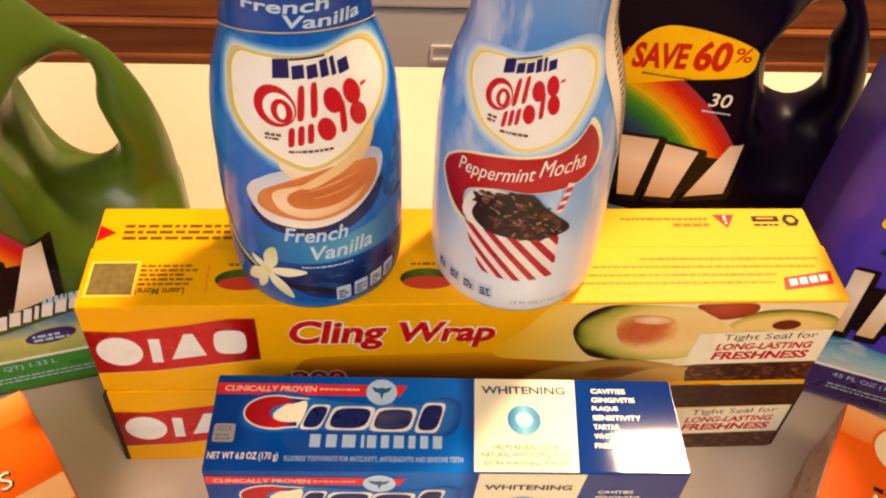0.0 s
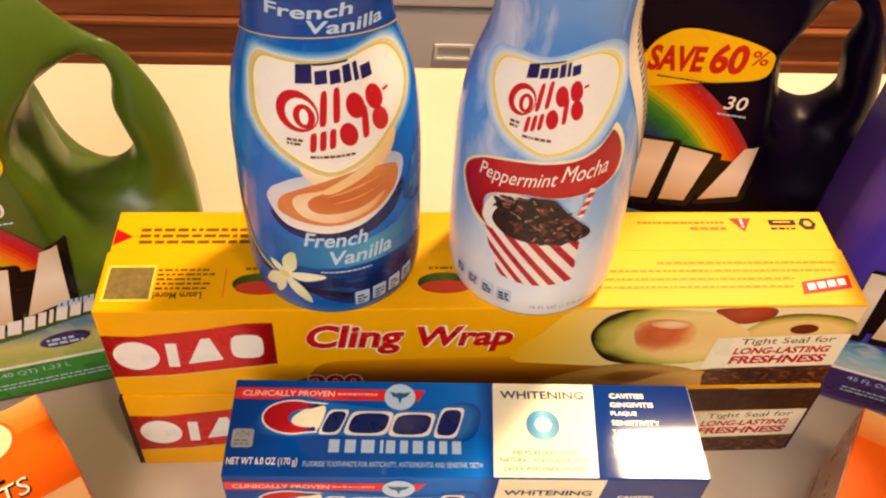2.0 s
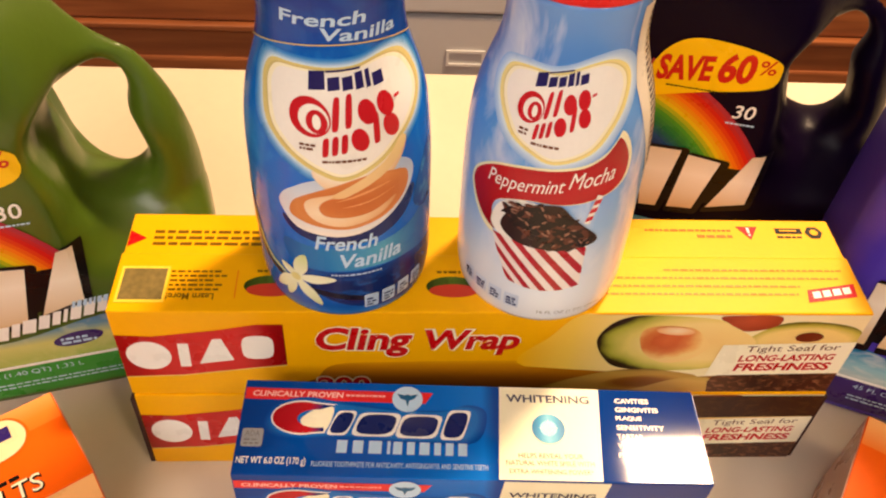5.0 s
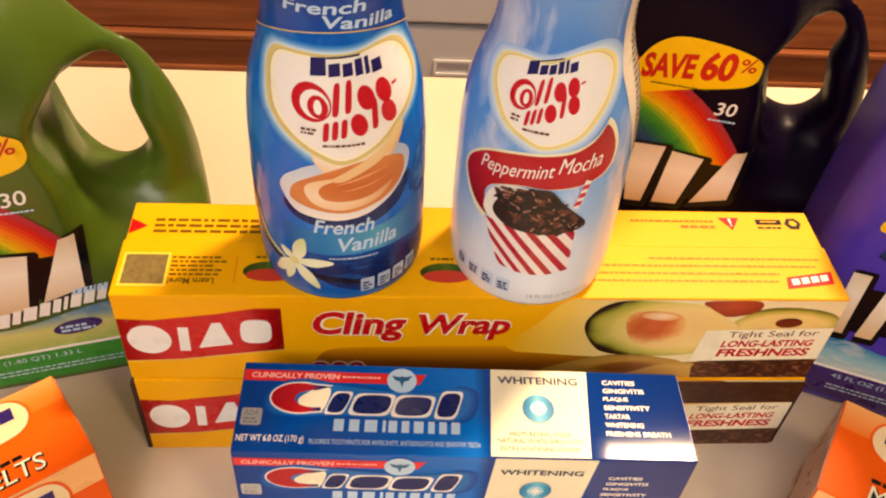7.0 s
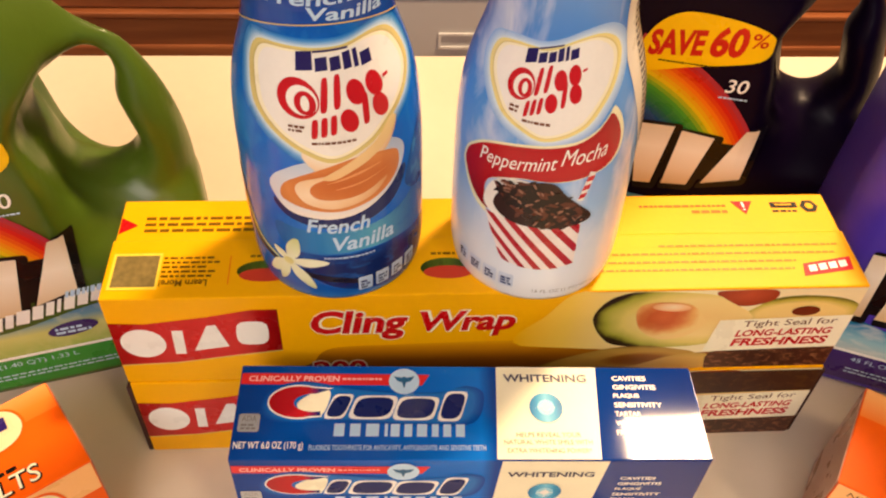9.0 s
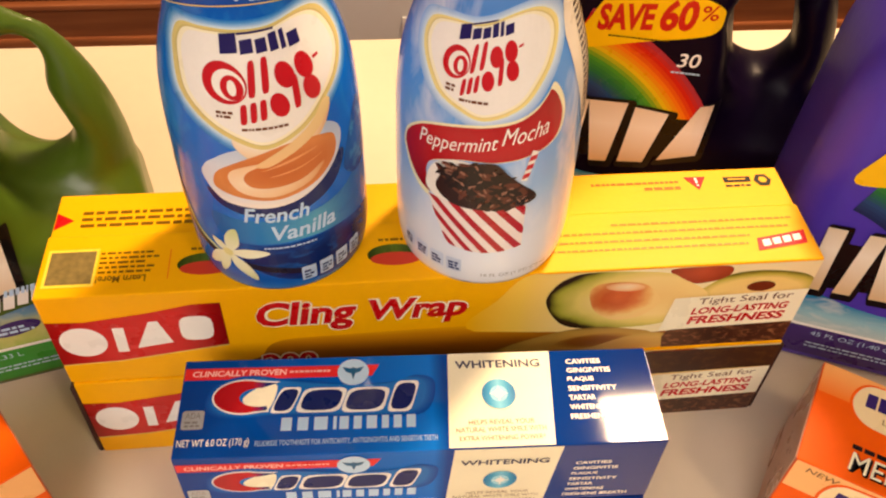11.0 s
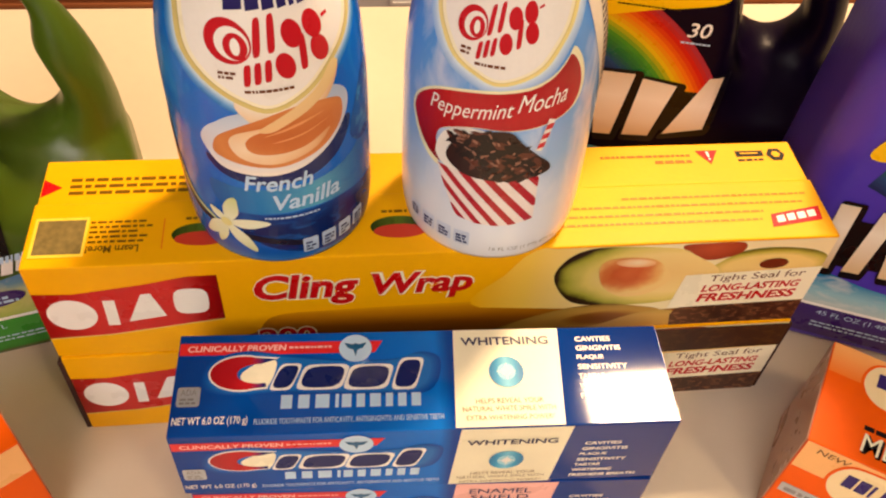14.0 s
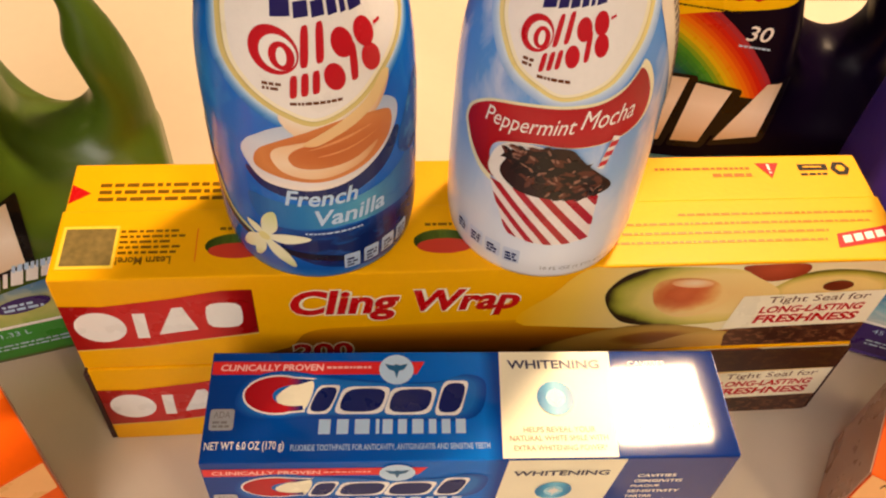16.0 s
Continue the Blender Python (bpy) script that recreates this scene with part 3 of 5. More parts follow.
# ---------------------------------------------------------------- toothpaste boxes
I_CBLUE = ramp_ink("deep_blue_print", "X", [(0.0, (4, 58, 140)), (0.05, (6, 86, 182)), (0.095, (12, 116, 216)), (0.1, (8, 66, 152)), (0.182, (4, 44, 122))], 0.05, 0.0, spec=0.22)
I_CWHITE = ink("ivory_ink", 244, 238, 206, 0.3, 0.0)
I_RIBBON = ink("red_ribbon_ink", 225, 40, 40)
I_WORDRED = ramp_ink("red_to_blue_print", "X", [(0.01, (170, 12, 22)), (0.027, (196, 22, 30)), (0.032, (16, 40, 110)), (0.09, (12, 46, 130))])


def toothpaste_box(m, size, band, band_words, label):
    L, D, H = size
    c = thing("toothpaste_box", m, label, "box", "stacked toothpaste boxes")
    part("carton", box((0, 0, 0), (L, D, H), 0.0007), I_CBLUE, c)
    part("end_flap", box((L - 0.0002, 0.001, 0.001), (L + 0.0006, D - 0.001, H - 0.001), 0.0003), M_BLUE_CARTON, c)
    sides = [(face((0, 0, H), (1, 0, 0), (0, 1, 0)), D / 0.043, 0.0, 0.0), (face((0, 0, H - 0.043), (1, 0, 0), (0, 0, 1)), 1.0, -0.0040, -0.0072)]
    for F0, f, drop, drop2 in sides:
        P = lambda u, v, h, F0=F0, f=f: F0(u, v * f, h)
        low = 0.0004 if H > 0.0429 else 0.002
        stick("pale_band", polys([(0.1003, low), (0.1399, low), (0.1432, 0.0426), (0.1024, 0.0426)]), band, c, P, 0.00015, label="ivory band across the box")
        stick("red_ribbon", polys([(0.0006, 0.0337), (0.0723, 0.0334), (0.0753, 0.0386), (0.0006, 0.0390)]), I_RIBBON, c, P, 0.00015)
        stick("lettering", words("CLINICALLY PROVEN", 0.0034, 0.0350, 0.0358, 0.0027, 0.1, bold=0.025), ink("blush_ink", 255, 206, 196), c, P, 0.0003)
        stick("small_print", bars(0.0405, 0.0358, 0.0175, 0.0014, 1, 0.7, 3), I_PINK, c, P, 0.0003)
        stick("globe", polys(oval(0.0651, 0.0352, 0.0061, 0.0061)), I_PALE, c, P, 0.00045, label="pale round emblem")
        stick("globe_mark", polys([(0.0609, 0.0376), (0.0640, 0.0368), (0.0651, 0.0374), (0.0662, 0.0368), (0.0693, 0.0376), (0.0678, 0.0352), (0.0659, 0.0345), (0.0651, 0.0315), (0.0643, 0.0345), (0.0624, 0.0352)]), ink("emblem_teal_ink", 30, 96, 140), c, P, 0.0006)
        # wordmark as plain shapes: a red crescent and slanted blue blocks, pale rims and a soft blue halo
        halo = loop([(0.0115, 0.0230), (0.0150, 0.0310), (0.0260, 0.0342), (0.0390, 0.0325), (0.0600, 0.0300), (0.0780, 0.0298), (0.0880, 0.0325), (0.0945, 0.0290), (0.0900, 0.0170), (0.0700, 0.0158), (0.0400, 0.0172), (0.0250, 0.0165), (0.0150, 0.0180)], 6)
        for k in range(5):
            stick("wordmark_glow", polys(scaled(halo, 1.05 - 0.02 * k, 1.10 - 0.05 * k)), ink("halo_ink", 6 + 6 * k, 72 + 10 * k, 162 + 8 * k, 0.1), c, P, 0.00019 + 0.00002 * k)
        cres = [(0.0364, 0.0312)] + [(0.0240 + 0.0114 * math.cos(radians(t)), 0.0254 + 0.0072 * math.sin(radians(t))) for t in range(65, 300, 12)] + [(0.0330, 0.0192)]
        cres += [(0.0300 + 0.0078 * math.cos(radians(t)), 0.0250 + 0.0042 * math.sin(radians(t))) for t in range(290, 75, -12)]
        wm = [rect(0.0345, 0.0186, 0.0415, 0.0282, 0.0036), rect(0.0445, 0.0184, 0.0590, 0.0276, 0.0030), rect(0.0615, 0.0180, 0.0755, 0.0272, 0.0028), rect(0.0785, 0.0178, 0.0865, 0.0295, 0.0036)]
        core = loop([(0.0235, 0.0245), (0.0300, 0.0300), (0.0362, 0.0300), (0.0335, 0.0195), (0.0270, 0.0200)], 5)
        stick("wordmark_inside", polys(core), I_CREAM, c, P, 0.00036)
        stick("wordmark_rim", polys(scaled(cres, 1.06, 1.10), *[pillow(scaled(q, 1.16, 1.18)) for q in wm]), I_WHITE, c, P, 0.00032)
        stick("wordmark_crescent", polys(cres), I_WORDRED, c, P, 0.00042)
        stick_each("wordmark_block", [pillow(q, 0.36) for q in wm], I_NAVY, c, P, 0.0004)
        stick_each("product_line_block", marks(0.0384, 0.0101, 0.0205, 0.0056, (0.4, 0.4, 0.5, 0.12), 0.03, -0.005, 0.22) + marks(0.0600, 0.0100, 0.0284, 0.0055, (0.4, 0.35, 0.45, 0.3, 0.35, 0.4), 0.03, -0.005, 0.22), I_PALE, c, P, 0.0003)
        stick("seal", polys(pillow(rect(0.0019, 0.0119, 0.0100, 0.0200), 0.15)), I_SILVER, c, P, 0.0003, label="small silver seal")
        stick("seal_print", joined(words("ADA", 0.0031, 0.0165, 0.0056, 0.0025), bars(0.0030, 0.0129, 0.006, 0.003, 2)), I_GREY, c, P, 0.0004)
        stick("lettering", words("NET WT 6.0 OZ (170 g)", 0.0013, 0.0038, 0.0260, 0.0039, bold=0.012), I_WHITE, c, P, 0.0003)
        stick("lettering", words("FLUORIDE TOOTHPASTE FOR ANTICAVITY, ANTIGINGIVITIS AND SENSITIVE TEETH", 0.0295, 0.0037, 0.0668, 0.0026, bold=0.012), I_PALE, c, P, 0.0003)
        if band_words[0] == "WHITENING":
            stick("lettering", words("WHITENING", 0.1050, 0.0352 + drop, 0.0337, 0.0037, bold=0.02), ink("slate_ink", 52, 54, 84), c, P, 0.0004)
            bv = 0.0232 + drop
            stick("button", polys(oval(0.1210, bv, 0.0066, 0.0068)), oval_ink("teal_button_print", (0.1210, 0.0), (0.0070, 9.0), [(0.0, (126, 206, 232)), (0.5, (64, 160, 206)), (0.85, (40, 124, 178)), (1.0, (84, 166, 204))], 0.2, 200, 0.2), c, P, 0.0004, label="round teal button print")
            stick("button_shine", polys(oval(0.1210, bv, 0.0034, 0.0036)), ink("button_shine_ink", 150, 214, 234), c, P, 0.00046)
            stick("button_star", polys(oval(0.1210, bv, 0.0018, 0.0018)), I_WHITE, c, P, 0.00052)
            stick_each("button_ray", ([(0.1172, bv), (0.1210, bv - 0.0007), (0.1248, bv), (0.1210, bv + 0.0007)],), I_WHITE, c, P, 0.0006)
            stick_each("button_ray", ([(0.1210, bv - 0.0038), (0.1217, bv), (0.1210, bv + 0.0038), (0.1203, bv)],), I_WHITE, c, P, 0.00068)
            lines = (("HELPS REVEAL YOUR", 0.1083, 0.0098, 0.0250), ("NATURAL WHITE SMILE WITH", 0.1033, 0.0066, 0.0340), ("EXTRA WHITENING POWER*", 0.1044, 0.0030, 0.0322))
            stick("lettering", joined(*[words(tx, u, v + drop * 0.4, w, 0.0021) for tx, u, v, w in lines]), ink("warm_grey_ink", 150, 130, 96), c, P, 0.0004)
        else:
            stick("lettering", joined(words(band_words[0], 0.1080, 0.0345, 0.0250, 0.0040), words(band_words[1], 0.1090, 0.0290, 0.0235, 0.0040)), I_NAVY, c, P, 0.0004)
        for k, wd in enumerate(("CAVITIES", "GINGIVITIS", "PLAQUE", "SENSITIVITY", "TARTAR", "WHITENING", "FRESHENS BREATH")):
            stick("lettering", words(wd, 0.1493 - 0.0003 * k, 0.0360 + drop2 - 0.0042 * k, 0.00177 * len(wd) - 0.0002, 0.0023, bold=0.025), I_WHITE, c, P, 0.0003)
    return c


toothpaste_box(pose(0.0550, -0.0580, 0.0, rz=-3.0), (0.1805, 0.0415, 0.0472), I_PINK, ("ENAMEL", "SHIELD"), "blue toothpaste box with a pink band, under another")
toothpaste_box(pose(0.0535, -0.0597, 0.0474, rz=-2.15), (0.1825, 0.0430, 0.0431), I_CWHITE, ("WHITENING",), "glossy blue toothpaste box with an ivory band")

# ---------------------------------------------------------------- medicine boxes
I_PEACH = ink("peach_ink", 252, 190, 120)
I_PEACHFADE = ramp_ink("peach_fade_print", "Y", [(0.026, (246, 98, 4)), (0.038, (248, 128, 40)), (0.052, (252, 178, 104))], 0.36)
I_IVORY = ink("badge_ivory_ink", 248, 226, 176)


def medicine_box(m, side, label, D=0.047):
    W, H = 0.092, 0.065
    c = thing("medicine_box", m, label, "box", "orange medicine boxes")
    x0 = -W if side < 0 else 0.0
    mu = 0.0440 if side < 0 else 0.0190
    part("carton", box((x0, 0, 0), (x0 + W, D, H), 0.0006), M_ORANGE, c)
    # the end panel's shade is mixed into its grey-brown colour
    part("end_flap", box((x0 - 0.0005, 0.001, 0.001), (x0 + 0.0002, D - 0.001, H - 0.001), 0.0002) if side > 0 else box((-0.0002, 0.001, 0.001), (0.0005, D - 0.001, H - 0.001), 0.0002), ink("shaded_end_ink", 196, 150, 124), c)
    for F0, f, nm in ((face((x0, 0, H), (1, 0, 0), (0, 1, 0)), D / 0.047, "top"), (face((x0, 0, 0), (1, 0, 0), (0, 0, 1)), H / 0.047, "front")):
        P = lambda u, v, h, F0=F0, f=f: F0(u, v * f, h)
        stick("pale_stripe", polys(rect(0.0005, 0.0325, W - 0.0005, 0.0466)), I_PEACHFADE if nm == "top" else I_PEACH, c, P, 0.00015)
        plate = loop([(0.015, 0.0345), (0.019, 0.0425), (0.03, 0.0445), (0.062, 0.0445), (0.073, 0.0425), (0.077, 0.0345), (0.073, 0.0270), (0.062, 0.0245), (0.03, 0.0245), (0.019, 0.0270)], 5)
        stick("name_plate", polys(scaled(plate, 1.04, 1.08)), M_ORANGE, c, P, 0.0003)
        stick("name_plate", polys(plate), I_IVORY, c, P, 0.00045, label="pale name plate on the box")
        stick_each("wordmark_block", marks(0.020, 0.0335, 0.0115, 0.0065, (0.9, 0.9, 0.25), 0.05, 0.0, 0.2) + marks(0.0345, 0.0335, 0.0370, 0.0065, (0.8, 1, 0.9, 0.85, 0.85, 1), 0.05, 0.0, 0.2), ink("violet_navy_ink", 46, 30, 110), c, P, 0.0006)
        stick("lettering", words("LOW DOSE ASPIRIN", 0.028, 0.0283, 0.034, 0.0026), I_BROWNTXT, c, P, 0.0006)
        stick("heart", polys(loop([(0.046, 0.0165), (0.0515, 0.0215), (0.0500, 0.0245), (0.046, 0.0228), (0.042, 0.0245), (0.0405, 0.0215)], 6)), I_RED, c, P, 0.0007)
        stick("lettering", words("MELTS", mu + 0.0005, 0.0035, 0.030, 0.0085, 0.1, bold=0.03), I_BLACK, c, P, 0.0003)
        stick("lettering", words("MELTS", mu, 0.0042, 0.030, 0.0080, 0.1, bold=0.0), I_CREAM, c, P, 0.0005)
        stick("small_print", bars(mu, 0.0135, 0.028, 0.0028, 1, 0.7, 5), I_BLACK, c, P, 0.0003)
        if nm == "front":
            stick("lettering", words("NEW", 0.0055, 0.0427, 0.0125, 0.0024, 0.2), I_BROWNTXT, c, P, 0.0003)
            stick("silver_strip", polys(rect(0.002, 0.0175, 0.020, 0.0225)), I_SILVER, c, P, 0.0003)
            stick("small_print", bars(0.004, 0.0185, 0.013, 0.003, 1, 0.7, 8), I_GREY, c, P, 0.0005)
    return c


medicine_box(pose(-0.005, -0.0430, 0, rz=35), -1, "orange cardboard medicine box turned towards the middle")
medicine_box(pose(0.2960, -0.0640, 0, rz=-34), 1, "orange cardboard medicine box with silver strip", 0.0545)

# ---------------------------------------------------------------- creamer bottles
def lathe(profile, n=96):
    """A turned shape from (radius, height) rows."""
    bm = bmesh.new()
    rings = [[bm.verts.new((r * math.cos(2 * math.pi * k / n), r * math.sin(2 * math.pi * k / n), z)) for k in range(n)] for r, z in profile]
    for a, b in zip(rings, rings[1:]):
        for k in range(n):
            bm.faces.new((a[k], a[(k + 1) % n], b[(k + 1) % n], b[k]))
    bm.faces.new(rings[0][::-1])
    bm.faces.new(rings[-1])
    return bm


def smooth_profile(rows, step=0.0015):
    """Radius by height, through the given rows with a smooth curve."""
    zs, rs = [r[1] for r in rows], [r[0] for r in rows]
    out, z = [], zs[0]
    zz = np.arange(zs[0], zs[-1] + 1e-6, step)
    base = np.interp(zz, zs, rs)
    k = np.exp(-0.5 * (np.arange(-8, 9) / 3.0) ** 2)
    k /= k.sum()
    padded = np.concatenate([np.full(8, base[0]), base, np.full(8, base[-1])])
    return list(zip(np.convolve(padded, k, "valid"), zz))


BOTTLE = [(0.0325, 0.0), (0.0343, 0.003), (0.0347, 0.010), (0.0348, 0.030), (0.0346, 0.050), (0.0343, 0.070), (0.0331, 0.085), (0.0310, 0.095), (0.0276, 0.105), (0.0248, 0.113), (0.0237, 0.122), (0.0240, 0.130), (0.0246, 0.1375)]
PROFILE = smooth_profile(BOTTLE)
PZ = [z for r, z in PROFILE]
PR = [r for r, z in PROFILE]
R0 = 0.0348


def wrap(u, v, h):
    """Onto the sleeve: u is an arc of the body's radius, v the height."""
    r = float(np.interp(v, PZ, PR)) + h
    return (r * math.sin(u / R0), -r * math.cos(u / R0), v)


def A(deg):
    return radians(deg) * R0


def Av(rows):
    return [(A(a), v) for a, v in rows]


CELL = (0.003, 0.004)
M_SLEEVE_BLUE2 = ramp_ink("blue_sleeve_print", "Z", [(0.0, (60, 140, 214)), (0.008, (24, 92, 184)), (0.03, (16, 98, 196)), (0.06, (10, 108, 214)), (0.1, (12, 112, 216)), (0.121, (14, 92, 190)), (0.14, (18, 70, 165))], 0.16, 0.5, swirl=0.5, swirl_scale=(48, 48, 34), swirl_to=(64, 166, 236), streak=0.04)
M_SLEEVE_PALE2 = ramp_ink("pale_sleeve_print", "Z", [(0.0, (244, 246, 250)), (0.03, (226, 236, 248)), (0.055, (160, 200, 244)), (0.09, (96, 160, 234)), (0.12, (84, 142, 222)), (0.14, (110, 160, 226))], 0.16, 0.5, swirl=0.8, swirl_scale=(70, 70, 22), swirl_to=(236, 242, 252), streak=0.06)


def creamer(m, sleeve, label):
    b = thing("creamer_bottle", m, label, "bottle", "coffee creamer bottles")
    part("sleeve", lathe(PROFILE), sleeve, b, smooth=True)
    n = 60
    prof = [(0.0238, 0.1362), (0.0250, 0.1372), (0.0250, 0.156), (0.0240, 0.1585), (0.020, 0.1595), (0.012, 0.1598)]
    cap = lathe(prof, 60)
    cobj = part("cap", cap, M_RED_CAP, b, "ribbed red plastic cap")
    ribs = bmesh.new()
    for k in range(40):
        a = 2 * math.pi * k / 40
        t = box((-0.0006, -0.0256, 0.1390), (0.0006, -0.0247, 0.155), 0.0002, 1)
        t.transform(Matrix.Rotation(a, 4, "Z"))
        ribs = joined(ribs, t)
    part("grip_ribs", ribs, M_RED_CAP, cobj)
    return b


def heart_print(b, outline, glow, rim_tone):
    """A white heart with a gold rim that glows softly into the sleeve."""
    c = loop(Av(outline), 5)
    n = 9
    for k in range(n):
        q = k / (n - 1)
        f = 1.20 - 0.17 * q
        stick("heart_glow", polys(scaled(c, f, f)), ink("glow_ink", *[x + (y - x) * q for x, y in zip(glow, (226, 240, 252))]), b, wrap, 0.00008 + 0.00003 * k, CELL)
    stick("heart_rim", polys(scaled(c, 1.02)), ink("rim_ink", *rim_tone), b, wrap, 0.0004, CELL, "gold rimmed heart print")
    stick("heart_rim", polys(scaled(c, 0.955, 0.965)), ink("rim_shade_ink", *[0.93 * x for x in rim_tone]), b, wrap, 0.00044, CELL)
    stick("heart_field", polys(scaled(c, 0.925, 0.945)), I_CREAM, b, wrap, 0.00048, CELL)
    stick("heart_field", polys(scaled(c, 0.86, 0.90)), I_WHITE, b, wrap, 0.00052, CELL)


def brand_shapes(b, d0, z0, kx, kz, slope):
    """Two brand names reduced to plain shapes: indigo blocks, a red ring and red rounded bars."""
    at = lambda d, z: (A(d0 + (d + 13) * kx), z0 + (z - 0.0963) * kz + slope * (d + 13) * kx)
    bar = lambda d1, d2, z1, z2, lean=0.0: [at(d1, z1), at(d2, z1 + 0.0004), at(d2 + lean, z2 + 0.0004), at(d1 + lean, z2)]
    ring = lambda d, z, w, h, turn=10: [at(d + p, z + q) for p, q in ((w * math.cos(t) - 0.15 * w * math.sin(t), h * math.sin(t)) for t in [2 * math.pi * k / 28 for k in range(28)])]
    indigo = ink("indigo_ink", 36, 30, 96)
    heights = (0.0060, 0.0042, 0.0042, 0.0054, 0.0058, 0.0042)
    x = -14.0
    for w, h in zip((11, 8, 7, 5.5, 3.2, 8), heights):
        zb = 0.1052 - 0.000012 * (x + 14)
        stick("maker_mark", polys(bar(x, x + w, zb, zb + h)), indigo, b, wrap, 0.0008, CELL)
        x += w + 1.8
    stick("maker_mark", polys(bar(-2.5, 22, 0.1109, 0.1116)), indigo, b, wrap, 0.0008, CELL)
    red = ink("wordmark_red_ink", 196, 24, 38)
    stick("wordmark_ring", polys(ring(-13, 0.0963, 13, 0.0068)), red, b, wrap, 0.0007, CELL)
    stick("wordmark_gap", polys(ring(-10.5, 0.0958, 9.5, 0.0050)), I_WHITE, b, wrap, 0.00078, CELL)
    stick("wordmark_ring", polys(ring(-8.5, 0.0950, 6.5, 0.0040)), red, b, wrap, 0.00086, CELL)
    stick("wordmark_gap", polys(ring(-8.5, 0.0950, 2.6, 0.0026)), I_WHITE, b, wrap, 0.00094, CELL)
    line1 = [pillow(bar(0, 4.2, 0.0915, 0.1030, 2), 0.3), pillow(bar(8, 12.2, 0.0925, 0.1037, 2), 0.3)]
    line1 += [ring(22.5, 0.0972, 5.8, 0.0043), ring(35.5, 0.0982, 5.8, 0.0043), bar(42.5, 47, 0.0985, 0.0995)]
    line2 = [pillow(bar(p, p + 3.6, 0.0822 + 0.00011 * (p + 6), 0.0893 + 0.00011 * (p + 6), 1), 0.3) for p in (-6, -0.5, 5)]
    line2 += [ring(16.5, 0.0880, 5.2, 0.0042), pillow(bar(24.5, 28.5, 0.0853, 0.0962, 1), 0.3), ring(37.0, 0.0904, 5.4, 0.0042)]
    for k, q in enumerate(line1 + line2):
        stick("wordmark_bar", polys(q), red, b, wrap, 0.00080 + 0.00001 * k, CELL)
    (u1, v1), (u2, v2) = at(-6, 0.0800), at(-19, 0.0846)
    stick("small_print", joined(bars(u1, v1, A(34) * kx, 0.0012, 1, 0.8, 2), bars(u2, v2, A(10) * kx, 0.0030, 2, 0.6, 3)), I_BROWNTXT, b, wrap, 0.0008, CELL)


vanilla = creamer(pose(0.0943, 0.0318, 2 * GH + 0.0006, ry=-1.4), M_SLEEVE_BLUE2, "blue sleeved coffee creamer bottle with a coffee cup picture")
heart_print(vanilla, [(-44, 0.1114), (-51, 0.1065), (-48, 0.0991), (-43, 0.0916), (-35, 0.0863), (-24, 0.0810), (-10, 0.0760), (6, 0.0725), (27, 0.0771), (44, 0.0843), (59, 0.0905), (70, 0.0975), (71, 0.1035), (65, 0.1095), (54, 0.1130), (39, 0.1138), (18, 0.1122), (-3, 0.1120), (-24, 0.1122)], (30, 120, 206), (222, 206, 130))
brand_shapes(vanilla, -13.0, 0.0963, 1.0, 1.0, 0.0)
arcz = lambda d: 0.1195 - 0.0000011 * (d - 5) ** 2
stick("neck_band", polys([(A(d), arcz(d)) for d in range(-88, 89, 4)] + [(A(88), 0.1368), (A(-88), 0.1368)]), ramp_ink("neck_band_print", "Z", [(0.112, (16, 60, 150)), (0.12, (20, 74, 168)), (0.134, (16, 56, 146))], swirl=0.3, swirl_scale=(60, 60, 60), swirl_to=(50, 120, 200)), vanilla, wrap, 0.00036, CELL)
stick("gold_line", polys([(A(d), arcz(d)) for d in range(-88, 89, 4)] + [(A(d), arcz(d) + 0.0004) for d in range(88, -89, -4)]), I_GOLD, vanilla, wrap, 0.0005, CELL)
stick("lettering", words("French", A(-37), 0.1258, A(66), 0.0046, 0.25, 0.5, bold=0.02), I_PALE, vanilla, wrap, 0.0005, CELL)
stick("lettering", words("Vanilla", A(-7), 0.1213, A(64), 0.0044, 0.25, -2.5, bold=0.02), I_PALE, vanilla, wrap, 0.00056, CELL)
# lower sweep: cyan band, navy foot, dark cup shadow
stick("wave_print", polys(loop(Av([(-36, 0.0400), (-20, 0.0394), (4, 0.0393), (32, 0.0402), (56, 0.0440), (70, 0.0520), (80, 0.0420), (74, 0.0260), (40, 0.0270), (18, 0.0278), (-4, 0.0272), (-22, 0.0270), (-34, 0.0310)]), 6)), ramp_ink("cyan_wave_print", "X", [(-0.022, (24, 96, 176)), (-0.004, (34, 124, 190)), (0.016, (90, 170, 204)), (0.030, (30, 100, 176))], swirl=0.5, swirl_scale=(80, 80, 160), swirl_to=(16, 84, 170)), vanilla, wrap, 0.00012, CELL)
stick("wave_print", polys(loop(Av([(-24, 0.0262), (-4, 0.0268), (20, 0.0270), (48, 0.0262), (82, 0.0200), (84, 0.0030), (40, 0.0020), (10, 0.0060), (-8, 0.0105), (-20, 0.0165)]), 6)), ramp_ink("navy_wave_print", "Z", [(0.002, (16, 60, 140)), (0.010, (10, 34, 96)), (0.020, (8, 30, 92)), (0.027, (12, 60, 140))], swirl=0.7, swirl_scale=(110, 110, 240), swirl_to=(24, 96, 180)), vanilla, wrap, 0.00014, CELL)
